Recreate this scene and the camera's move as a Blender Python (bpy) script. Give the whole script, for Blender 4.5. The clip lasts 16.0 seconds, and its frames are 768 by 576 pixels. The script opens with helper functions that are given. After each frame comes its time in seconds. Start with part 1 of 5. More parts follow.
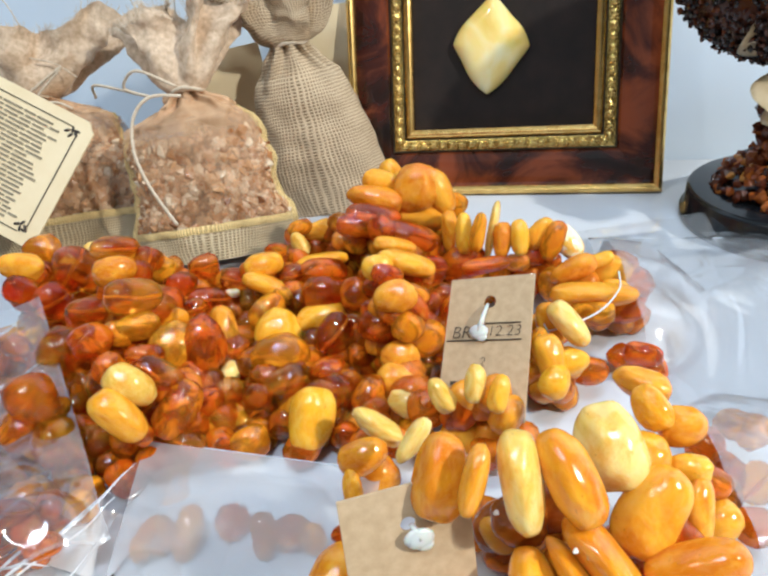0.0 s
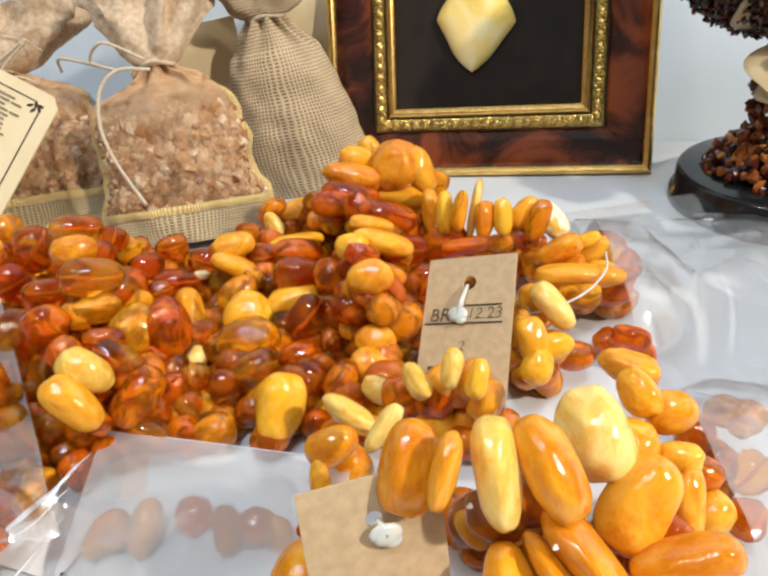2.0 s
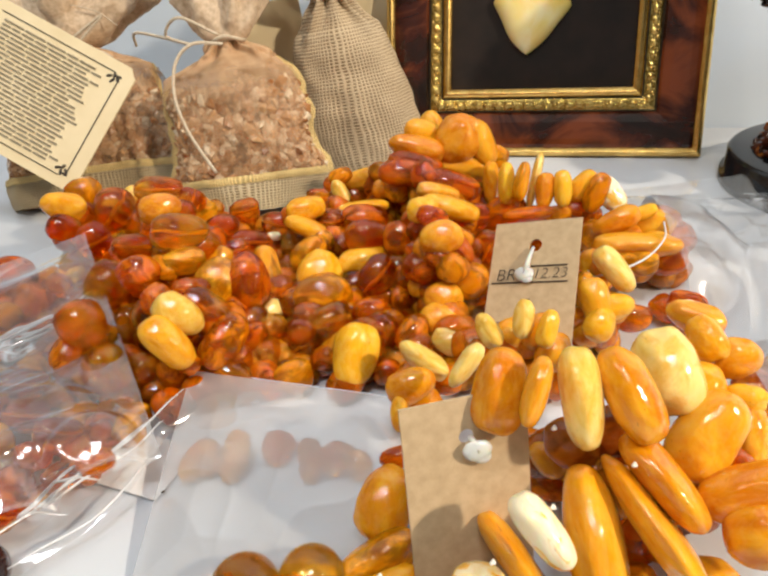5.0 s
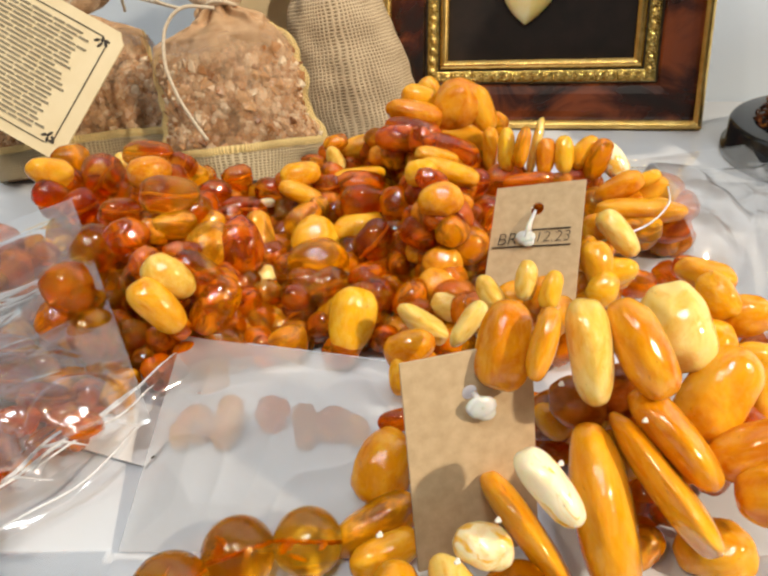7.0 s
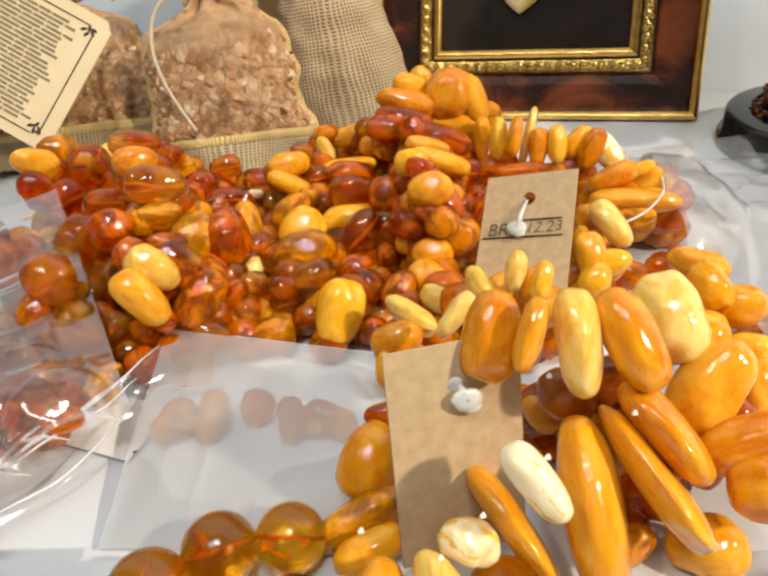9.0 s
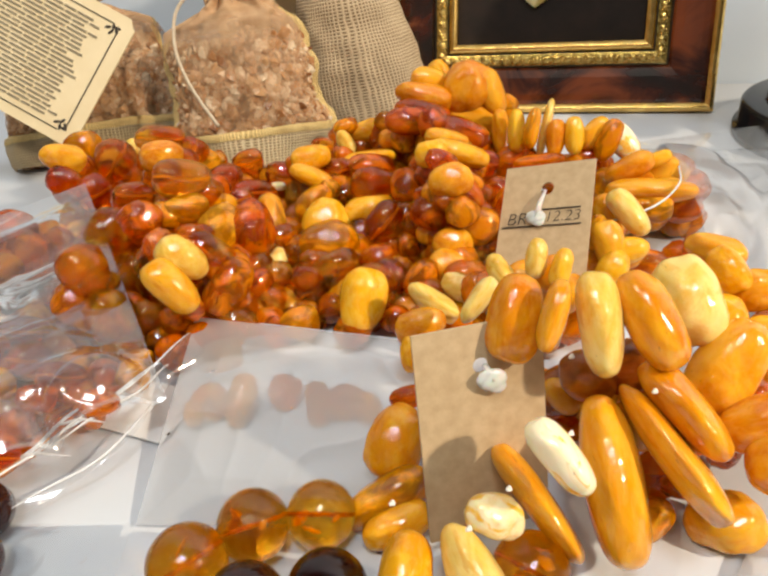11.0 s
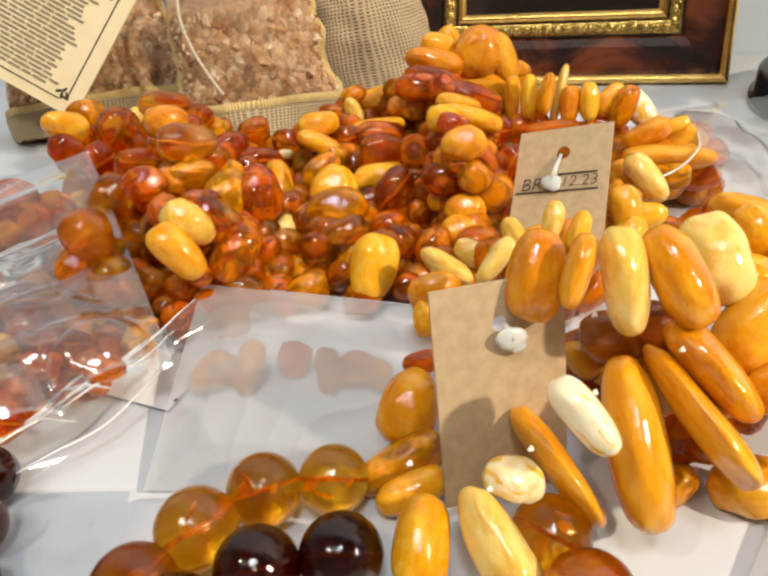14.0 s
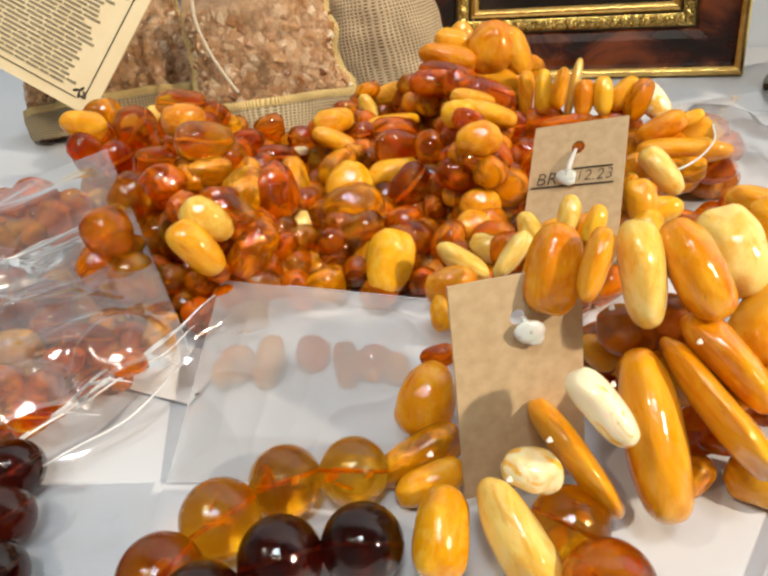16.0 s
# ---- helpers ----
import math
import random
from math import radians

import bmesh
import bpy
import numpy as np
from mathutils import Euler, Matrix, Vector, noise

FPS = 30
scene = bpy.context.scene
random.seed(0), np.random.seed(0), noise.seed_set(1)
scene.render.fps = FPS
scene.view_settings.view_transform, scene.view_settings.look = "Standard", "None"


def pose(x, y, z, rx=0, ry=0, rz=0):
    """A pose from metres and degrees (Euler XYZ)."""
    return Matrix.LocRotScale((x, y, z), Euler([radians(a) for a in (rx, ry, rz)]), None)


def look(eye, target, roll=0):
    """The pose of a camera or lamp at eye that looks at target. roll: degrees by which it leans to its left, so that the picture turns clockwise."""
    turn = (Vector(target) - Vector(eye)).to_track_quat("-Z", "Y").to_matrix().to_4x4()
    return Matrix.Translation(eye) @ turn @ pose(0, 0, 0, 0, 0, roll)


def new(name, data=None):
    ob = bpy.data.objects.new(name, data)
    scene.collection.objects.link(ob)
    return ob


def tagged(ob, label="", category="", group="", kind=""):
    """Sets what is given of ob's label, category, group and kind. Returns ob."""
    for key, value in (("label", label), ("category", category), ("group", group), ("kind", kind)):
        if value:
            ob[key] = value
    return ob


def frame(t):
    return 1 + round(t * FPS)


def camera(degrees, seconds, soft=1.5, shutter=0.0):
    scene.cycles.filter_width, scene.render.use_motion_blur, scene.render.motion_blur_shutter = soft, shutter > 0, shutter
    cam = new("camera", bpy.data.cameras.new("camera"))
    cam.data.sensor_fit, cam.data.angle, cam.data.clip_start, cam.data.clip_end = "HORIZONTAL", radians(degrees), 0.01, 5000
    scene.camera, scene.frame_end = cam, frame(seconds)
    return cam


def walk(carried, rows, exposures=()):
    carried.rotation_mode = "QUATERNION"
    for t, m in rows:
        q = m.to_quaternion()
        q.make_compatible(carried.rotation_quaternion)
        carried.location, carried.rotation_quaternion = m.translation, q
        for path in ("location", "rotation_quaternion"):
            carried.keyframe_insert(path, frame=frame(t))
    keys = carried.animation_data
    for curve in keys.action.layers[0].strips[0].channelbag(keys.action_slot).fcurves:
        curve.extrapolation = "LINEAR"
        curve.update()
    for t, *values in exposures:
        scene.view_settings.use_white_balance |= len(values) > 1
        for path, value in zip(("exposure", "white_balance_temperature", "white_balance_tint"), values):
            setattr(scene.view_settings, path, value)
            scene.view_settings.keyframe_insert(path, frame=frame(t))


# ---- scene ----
cam = camera(59.9, 16.0, soft=2.5)
PATH = [
    (0, (0.041, 0.017, 0.147), (-0.422, 1.681, -0.862), -6.8),
    (0.5, (0.041, 0.018, 0.147), (-0.418, 1.682, -0.863), -6.9),
    (1, (0.042, 0.018, 0.146), (-0.422, 1.677, -0.87), -7.0),
    (1.5, (0.043, 0.019, 0.148), (-0.426, 1.677, -0.866), -7.2),
    (2, (0.043, 0.026, 0.138), (-0.39, 1.681, -0.898), -6.3),
    (2.5, (0.041, 0.022, 0.138), (-0.4, 1.673, -0.901), -6.2),
    (3, (0.039, 0.021, 0.136), (-0.401, 1.668, -0.91), -5.9),
    (3.5, (0.038, 0.019, 0.136), (-0.404, 1.667, -0.907), -5.7),
    (4, (0.036, 0.016, 0.137), (-0.422, 1.663, -0.901), -5.9),
    (4.2, (0.035, 0.011, 0.139), (-0.446, 1.652, -0.899), -6.2),
    (6.3, (0.029, 0.005, 0.131), (-0.464, 1.631, -0.925), -5.4),
    (6.5, (0.03, 0.005, 0.131), (-0.445, 1.623, -0.945), -5.2),
    (7, (0.029, 0.007, 0.127), (-0.442, 1.626, -0.948), -5.2),
    (7.5, (0.029, 0.006, 0.127), (-0.443, 1.616, -0.962), -5.1),
    (8, (0.028, 0.005, 0.126), (-0.448, 1.611, -0.968), -5.0),
    (8.5, (0.028, 0.005, 0.128), (-0.451, 1.613, -0.961), -5.2),
    (9, (0.031, 0.01, 0.124), (-0.434, 1.622, -0.964), -5.2),
    (9.2, (0.03, 0.009, 0.125), (-0.429, 1.617, -0.972), -4.9),
    (11.3, (0.029, 0.004, 0.125), (-0.472, 1.601, -0.971), -6.2),
    (11.5, (0.028, 0.006, 0.121), (-0.451, 1.603, -0.983), -5.7),
    (12, (0.027, 0.007, 0.117), (-0.447, 1.595, -1.002), -5.6),
    (12.5, (0.028, 0.005, 0.121), (-0.467, 1.587, -0.999), -6.4),
    (13, (0.027, 0.005, 0.119), (-0.47, 1.582, -1.006), -6.5),
    (13.5, (0.026, 0.003, 0.118), (-0.483, 1.573, -1.011), -6.5),
    (14, (0.026, 0.004, 0.118), (-0.476, 1.577, -1.011), -6.2),
    (14.5, (0.025, 0.003, 0.118), (-0.484, 1.573, -1.013), -6.4),
    (15, (0.026, 0.004, 0.118), (-0.49, 1.567, -1.018), -6.7),
    (15.5, (0.025, 0.004, 0.117), (-0.492, 1.562, -1.025), -6.8),
    (16, (0.025, 0.002, 0.119), (-0.508, 1.559, -1.017), -7.2),
]
EXPOSURES = [(0, -0.06, 5500, 6), (0.5, -0.08, 5650, 7), (1.5, -0.10, 6050, 8), (4, -0.15, 6550, 10), (8, -0.19, 6950, 10), (16, -0.19, 6950, 10)]
walk(cam, [(t, look(eye, target, roll)) for t, eye, target, roll in PATH], EXPOSURES)

# ---- light ----
world = bpy.data.worlds.new("room_air")
scene.world = world
world.use_nodes = True
world.node_tree.nodes["Background"].inputs[0].default_value = (0.75, 0.85, 1.0, 1)
world.node_tree.nodes["Background"].inputs[1].default_value = 0.25


def area_lamp(name, eye, target, width, depth, watts, colour):
    data = bpy.data.lights.new(name, "AREA")
    data.shape, data.size, data.size_y, data.energy, data.color = "RECTANGLE", width, depth, watts, colour
    ob = new(name, data)
    ob.matrix_world = look(eye, target)
    return ob


area_lamp("spot_lamp_warm", (0.80, -0.08, 0.60), (0.0, 0.16, 0.0), 0.04, 0.04, 10.5, (1.0, 0.87, 0.70))
area_lamp("spot_lamp_far", (-0.55, -0.35, 1.30), (0.0, 0.2, 0.0), 0.05, 0.05, 4.0, (1.0, 0.88, 0.72))
area_lamp("tube_lamp_front", (-0.10, -0.50, 1.25), (0.0, 0.2, 0.0), 0.9, 0.04, 4.0, (1.0, 0.93, 0.84))
area_lamp("ceiling_panel_lamp", (0.25, -0.45, 1.86), (0.25, -0.2, 0.0), 0.32, 0.32, 15.0, (0.82, 0.91, 1.0))

# ---- materials ----


def material(name, rough=0.5, metal=0.0):
    m = bpy.data.materials.new(name)
    m.use_nodes = True
    nt = m.node_tree
    b = nt.nodes["Principled BSDF"]
    b.inputs["Roughness"].default_value = rough
    b.inputs["Metallic"].default_value = metal
    return m, nt, b


def node(nt, kind, **values):
    n = nt.nodes.new(kind)
    for key, value in values.items():
        n.inputs[key.replace("_", " ")].default_value = value
    return n


def noise_tex(nt, scale, detail=4.0, rough=0.55, coords="Object", distort=0.0):
    tc = nt.nodes.new("ShaderNodeTexCoord")
    n = node(nt, "ShaderNodeTexNoise", Scale=scale, Detail=detail, Roughness=rough, Distortion=distort)
    nt.links.new(tc.outputs[coords], n.inputs["Vector"])
    return n


def ramp(nt, source, stops):
    r = nt.nodes.new("ShaderNodeValToRGB")
    while len(r.color_ramp.elements) < len(stops):
        r.color_ramp.elements.new(0.5)
    for e, (p, c) in zip(r.color_ramp.elements, stops):
        e.position, e.color = p, (*c, 1)
    nt.links.new(source, r.inputs[0])
    return r


def bump(nt, b, source, strength, distance):
    n = node(nt, "ShaderNodeBump", Strength=strength, Distance=distance)
    nt.links.new(source, n.inputs["Height"])
    nt.links.new(n.outputs[0], b.inputs["Normal"])
    return n


def amber(name, dark, mid, light, clear=0.0, milky=0.3, rough=0.06, crust=0.0, pale=(0.90, 0.62, 0.20), cloud=0.0, vein=0.25):
    """Polished amber: swirls, veins and clouded zones that differ from bead to bead."""
    m, nt, b = material(name, rough)
    tc = nt.nodes.new("ShaderNodeTexCoord")
    info = nt.nodes.new("ShaderNodeObjectInfo")
    shift = node(nt, "ShaderNodeVectorMath")
    shift.operation = "MULTIPLY_ADD"
    shift.inputs[1].default_value = (1, 1, 1)
    far = node(nt, "ShaderNodeMath")
    far.operation = "MULTIPLY"
    far.inputs[1].default_value = 37.0
    nt.links.new(info.outputs["Random"], far.inputs[0])
    nt.links.new(tc.outputs["Object"], shift.inputs[0])
    nt.links.new(far.outputs[0], shift.inputs[2])
    n = node(nt, "ShaderNodeTexNoise", Scale=0.6, Detail=5.0, Roughness=0.55, Distortion=1.6)
    nt.links.new(shift.outputs[0], n.inputs["Vector"])
    lift = node(nt, "ShaderNodeMath")
    lift.operation = "MULTIPLY_ADD"
    lift.inputs[1].default_value = 0.26
    nt.links.new(info.outputs["Random"], lift.inputs[0])
    nt.links.new(n.outputs[0], lift.inputs[2])
    r = ramp(nt, lift.outputs[0], ((0.42, dark), (0.60, mid), (0.82, light)))

    def moved(scale, detail, distort, by):
        turned = node(nt, "ShaderNodeVectorMath")
        turned.operation = "ADD"
        turned.inputs[1].default_value = by
        nt.links.new(shift.outputs[0], turned.inputs[0])
        tex = node(nt, "ShaderNodeTexNoise", Scale=scale, Detail=detail, Roughness=0.6, Distortion=distort)
        nt.links.new(turned.outputs[0], tex.inputs["Vector"])
        return tex

    def tinted(below, mask, colour):
        tint = node(nt, "ShaderNodeMix")
        tint.data_type = "RGBA"
        tint.inputs[7].default_value = (*colour, 1)
        nt.links.new(mask.outputs[0], tint.inputs[0])
        nt.links.new(below, tint.inputs[6])
        return tint.outputs[2]
    skin = moved(1.15, 6.0, 0.8, (11.3, 4.7, 8.1))
    colour = tinted(r.outputs[0], ramp(nt, skin.outputs[0], ((0.52, (0, 0, 0)), (0.62, (crust, crust, crust)))), pale)
    streak = moved(1.6, 3.0, 2.6, (2.9, 17.1, 5.3))
    colour = tinted(colour, ramp(nt, streak.outputs[0], ((0.46, (0, 0, 0)), (0.60, (vein, vein, vein)), (0.74, (0, 0, 0)))), tuple(min(1.0, c * 0.55 + 0.42 * k) for c, k in zip(light, (1.0, 0.80, 0.46))))
    pit = moved(4.5, 2.0, 0.3, (7.7, 1.9, 23.0))
    colour = tinted(colour, ramp(nt, pit.outputs[0], ((0.70, (0, 0, 0)), (0.75, (0.4 * (1 - clear),) * 3))), tuple(c * k for c, k in zip(dark, (0.42, 0.36, 0.6))))
    nt.links.new(colour, b.inputs["Base Color"])
    speck = node(nt, "ShaderNodeTexNoise", Scale=9.0, Detail=3.0)
    nt.links.new(shift.outputs[0], speck.inputs["Vector"])
    bump(nt, b, speck.outputs[0], 0.05, 0.04)
    rr = node(nt, "ShaderNodeMapRange")
    rr.inputs["To Min"].default_value, rr.inputs["To Max"].default_value = rough * 0.5, rough * 2.2
    nt.links.new(speck.outputs[0], rr.inputs[0])
    nt.links.new(rr.outputs[0], b.inputs["Roughness"])
    b.inputs["IOR"].default_value = 1.54
    b.inputs["Transmission Weight"].default_value = clear
    if cloud:
        zone = moved(0.7, 3.0, 0.9, (31.0, 9.0, 2.0))
        low = max(0.0, clear - cloud)
        depth = ramp(nt, zone.outputs[0], ((0.44, (clear,) * 3), (0.57, (low,) * 3)))
        nt.links.new(depth.outputs[0], b.inputs["Transmission Weight"])
    b.inputs["Subsurface Weight"].default_value = milky
    b.inputs["Subsurface Radius"].default_value = (1.0, 0.45, 0.12)
    b.inputs["Subsurface Scale"].default_value = 0.003
    return m


TONES = {
    "A": amber("amber_butterscotch", (0.60, 0.175, 0.002), (0.73, 0.28, 0.005), (0.82, 0.40, 0.020), 0.0, 0.2, crust=0.35, pale=(0.80, 0.42, 0.04), vein=0.10),
    "Y": amber("amber_egg_yellow", (0.70, 0.27, 0.004), (0.80, 0.37, 0.007), (0.85, 0.47, 0.025), 0.0, 0.2, crust=0.4, pale=(0.84, 0.53, 0.08), vein=0.12),
    "P": amber("amber_ivory", (0.68, 0.38, 0.04), (0.80, 0.52, 0.10), (0.86, 0.65, 0.22), 0.0, 0.2, crust=0.5, pale=(0.72, 0.31, 0.014), vein=0.14),
    "O": amber("amber_orange", (0.70, 0.11, 0.002), (0.80, 0.18, 0.003), (0.86, 0.27, 0.005), 0.82, 0.2, 0.02, 0.25, (0.80, 0.26, 0.006), 0.45, 0.0),
    "H": amber("amber_honey", (0.66, 0.20, 0.003), (0.76, 0.285, 0.005), (0.83, 0.39, 0.018), 0.62, 0.25, 0.03, 0.25, (0.72, 0.20, 0.004), 0.5, 0.0),
    "C": amber("amber_cognac", (0.95, 0.22, 0.005), (0.97, 0.33, 0.010), (0.99, 0.50, 0.030), 0.97, 0.0, 0.012, 0.0, cloud=0.2, vein=0.0),
    "R": amber("amber_cherry", (0.86, 0.16, 0.005), (0.93, 0.25, 0.010), (0.97, 0.36, 0.020), 0.97, 0.0, 0.012, 0.0, cloud=0.15, vein=0.0),
    "G": amber("amber_clear_cognac", (0.58, 0.13, 0.003), (0.88, 0.34, 0.008), (0.99, 0.60, 0.040), 1.0, 0.0, 0.012, vein=0.0),
    "W": amber("amber_white", (0.84, 0.66, 0.32), (0.91, 0.79, 0.50), (0.95, 0.87, 0.64), 0.0, 0.3, 0.08, 0.95, (0.88, 0.48, 0.03)),
    "B": amber("amber_brown", (0.30, 0.060, 0.004), (0.46, 0.115, 0.006), (0.62, 0.20, 0.012), 0.5, 0.1, 0.03, 0.3, (0.36, 0.08, 0.004), 0.3, 0.05),
    "K": amber("amber_black_cherry", (0.020, 0.002, 0.001), (0.05, 0.004, 0.002), (0.13, 0.012, 0.004), 0.9, 0.0, 0.02, vein=0.0),
}


def plain(name, c1, c2, scale, rough=0.6, relief=0.0, metal=0.0, coords="Object", detail=5.0):
    m, nt, b = material(name, rough, metal)
    n = noise_tex(nt, scale, detail, coords=coords)
    r = ramp(nt, n.outputs[0], ((0.3, c1), (0.7, c2)))
    nt.links.new(r.outputs[0], b.inputs["Base Color"])
    if relief:
        bump(nt, b, n.outputs[0], 0.5, relief)
    return m


def woven(name, c1, c2, pitch, depth, see_through=0.0, glitter=0.0):
    """A plain weave in the cloth's own UV metres."""
    m, nt, b = material(name, 0.85)
    tc = nt.nodes.new("ShaderNodeTexCoord")
    wob = node(nt, "ShaderNodeTexNoise", Scale=130.0, Detail=4.0)
    nt.links.new(tc.outputs["UV"], wob.inputs["Vector"])
    mix = node(nt, "ShaderNodeVectorMath")
    mix.operation = "MULTIPLY_ADD"
    mix.inputs[1].default_value = (pitch * 0.9,) * 3
    nt.links.new(wob.outputs["Color"], mix.inputs[0])
    nt.links.new(tc.outputs["UV"], mix.inputs[2])
    waves = []
    for axis in ("X", "Y"):
        w = node(nt, "ShaderNodeTexWave", Scale=0.314 / pitch, Distortion=0.0)
        w.bands_direction = axis
        nt.links.new(mix.outputs[0], w.inputs["Vector"])
        waves.append(w)
    both = node(nt, "ShaderNodeMath")
    both.operation = "MAXIMUM"
    nt.links.new(waves[0].outputs["Fac"], both.inputs[0])
    nt.links.new(waves[1].outputs["Fac"], both.inputs[1])
    stain = noise_tex(nt, 60.0, 5.0, coords="UV")
    blend = node(nt, "ShaderNodeMath")
    blend.operation = "MULTIPLY_ADD"
    blend.inputs[1].default_value = 0.45
    nt.links.new(stain.outputs[0], blend.inputs[0])
    half = node(nt, "ShaderNodeMath")
    half.operation = "MULTIPLY"
    half.inputs[1].default_value = 0.6
    nt.links.new(both.outputs[0], half.inputs[0])
    nt.links.new(half.outputs[0], blend.inputs[2])
    r = ramp(nt, blend.outputs[0], ((0.35, c1), (0.72, c2)))
    nt.links.new(r.outputs[0], b.inputs["Base Color"])
    bump(nt, b, both.outputs[0], 0.8, depth)
    if glitter:
        g = noise_tex(nt, 900.0, 1.0, coords="UV")
        gr = ramp(nt, g.outputs[0], ((0.66, (0, 0, 0)), (0.70, (glitter,) * 3)))
        nt.links.new(gr.outputs[0], b.inputs["Metallic"])
        b.inputs["Roughness"].default_value = 0.45
    if see_through:
        holes = node(nt, "ShaderNodeMapRange")
        holes.inputs["From Min"].default_value, holes.inputs["From Max"].default_value = 0.2, 0.95
        holes.inputs["To Min"].default_value, holes.inputs["To Max"].default_value = 1 - see_through, 1 - see_through * 0.45
        nt.links.new(both.outputs[0], holes.inputs[0])
        nt.links.new(holes.outputs[0], b.inputs["Alpha"])
    return m


def film_material(name, haze, shine=1.05):
    """Clear crinkled plastic film: mostly see-through, glossy."""
    m = bpy.data.materials.new(name)
    m.use_nodes = True
    nt = m.node_tree
    nt.nodes.remove(nt.nodes["Principled BSDF"])
    out = nt.nodes["Material Output"]
    clear = node(nt, "ShaderNodeBsdfTransparent", Color=(0.97, 0.97, 0.97, 1))
    milk = node(nt, "ShaderNodeBsdfTranslucent", Color=(0.95, 0.96, 0.98, 1))
    white = node(nt, "ShaderNodeBsdfDiffuse", Color=(0.95, 0.96, 0.98, 1))
    veil = node(nt, "ShaderNodeMixShader", Fac=0.8)
    gloss = node(nt, "ShaderNodeBsdfGlossy", Color=(1, 1, 1, 1), Roughness=0.09)
    nt.links.new(milk.outputs[0], veil.inputs[1])
    nt.links.new(white.outputs[0], veil.inputs[2])
    body = node(nt, "ShaderNodeMixShader", Fac=haze)
    nt.links.new(clear.outputs[0], body.inputs[1])
    nt.links.new(veil.outputs[0], body.inputs[2])
    fres = node(nt, "ShaderNodeFresnel", IOR=1.5)
    twice = node(nt, "ShaderNodeMath")
    twice.operation = "MULTIPLY"
    twice.use_clamp = True
    twice.inputs[1].default_value = shine
    nt.links.new(fres.outputs[0], twice.inputs[0])
    top = nt.nodes.new("ShaderNodeMixShader")
    nt.links.new(twice.outputs[0], top.inputs[0])
    nt.links.new(body.outputs[0], top.inputs[1])
    nt.links.new(gloss.outputs[0], top.inputs[2])
    crease = noise_tex(nt, 38.0, 2.0, distort=1.2)
    bp = node(nt, "ShaderNodeBump", Strength=0.18, Distance=0.003)
    nt.links.new(crease.outputs[0], bp.inputs["Height"])
    nt.links.new(bp.outputs[0], gloss.inputs["Normal"])
    nt.links.new(top.outputs[0], out.inputs["Surface"])
    return m


FILM = film_material("clear_plastic_film", 0.035, 1.3)
FILM_WHITE = film_material("cloudy_plastic_film", 0.24, 1.2)
FILM_DULL = film_material("hazy_plastic_film", 0.31, 2.0)
FILM_BAG = film_material("wrinkled_bag_film", 0.085, 2.2)
FILM_SHINY = film_material("crumpled_plastic_film", 0.06, 2.4)
# nearly opaque white: the bright glint of a crease put into the colour
FILM_CREASE_GLINT = film_material("crease_glint_film", 0.9, 1.6)
FILM_EDGE = film_material("welded_film_edge", 0.16)
TABLE = plain("white_laminate", (0.58, 0.61, 0.66), (0.65, 0.68, 0.72), 9.0, 0.32, 0.0003)
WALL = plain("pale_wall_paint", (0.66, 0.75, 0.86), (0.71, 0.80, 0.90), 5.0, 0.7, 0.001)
# grey for the unseen walls and ceiling, darkened to cut sheen on the beads
ROOM = plain("unseen_room_grey", (0.34, 0.33, 0.31), (0.40, 0.39, 0.37), 2.0, 0.8, 0.002)
FLOORING = plain("grey_floor", (0.22, 0.21, 0.20), (0.30, 0.29, 0.27), 6.0, 0.5, 0.001)
GOLD = plain("gilt", (0.62, 0.38, 0.10), (0.90, 0.62, 0.22), 240.0, 0.27, 0.0002, 1.0)
GOLD_OLD = plain("antique_gilt", (0.35, 0.22, 0.04), (0.95, 0.72, 0.25), 420.0, 0.24, 0.0006, 1.0)
PATINA = plain("dark_patina", (0.012, 0.010, 0.008), (0.05, 0.035, 0.02), 200.0, 0.35)
VELVET = plain("brown_velvet", (0.007, 0.0035, 0.002), (0.016, 0.008, 0.005), 90.0, 0.9, 0.0004)
BLACK = plain("black_lacquer", (0.006, 0.008, 0.010), (0.011, 0.013, 0.016), 30.0, 0.16)
KRAFT = plain("kraft_card", (0.45, 0.325, 0.185), (0.55, 0.405, 0.245), 380.0, 0.85, 0.0002)
CREAM = plain("cream_card", (0.74, 0.60, 0.36), (0.82, 0.69, 0.45), 40.0, 0.8, 0.0001)
PAPER = plain("white_paper", (0.78, 0.77, 0.76), (0.82, 0.81, 0.80), 60.0, 0.8)
INK = plain("dark_ink", (0.03, 0.022, 0.016), (0.06, 0.045, 0.03), 300.0, 0.7)
INK_SOFT = plain("grey_print", (0.22, 0.18, 0.12), (0.30, 0.25, 0.17), 300.0, 0.8)
TWINE = plain("jute_twine", (0.50, 0.40, 0.28), (0.72, 0.62, 0.48), 900.0, 0.9, 0.0005)
THREAD = plain("white_thread", (0.72, 0.68, 0.60), (0.82, 0.78, 0.70), 600.0, 0.6, 0.0003)
NYLON, _, _b = material("white_nylon", 0.25)
_b.inputs["Base Color"].default_value = (0.85, 0.84, 0.80, 1)
_b.inputs["Transmission Weight"].default_value = 0.3
_b.inputs["Subsurface Weight"].default_value = 0.2
_b.inputs["Subsurface Scale"].default_value = 0.002
SHELL = plain("cream_shell", (0.62, 0.48, 0.28), (0.82, 0.72, 0.50), 70.0, 0.25, 0.0006)
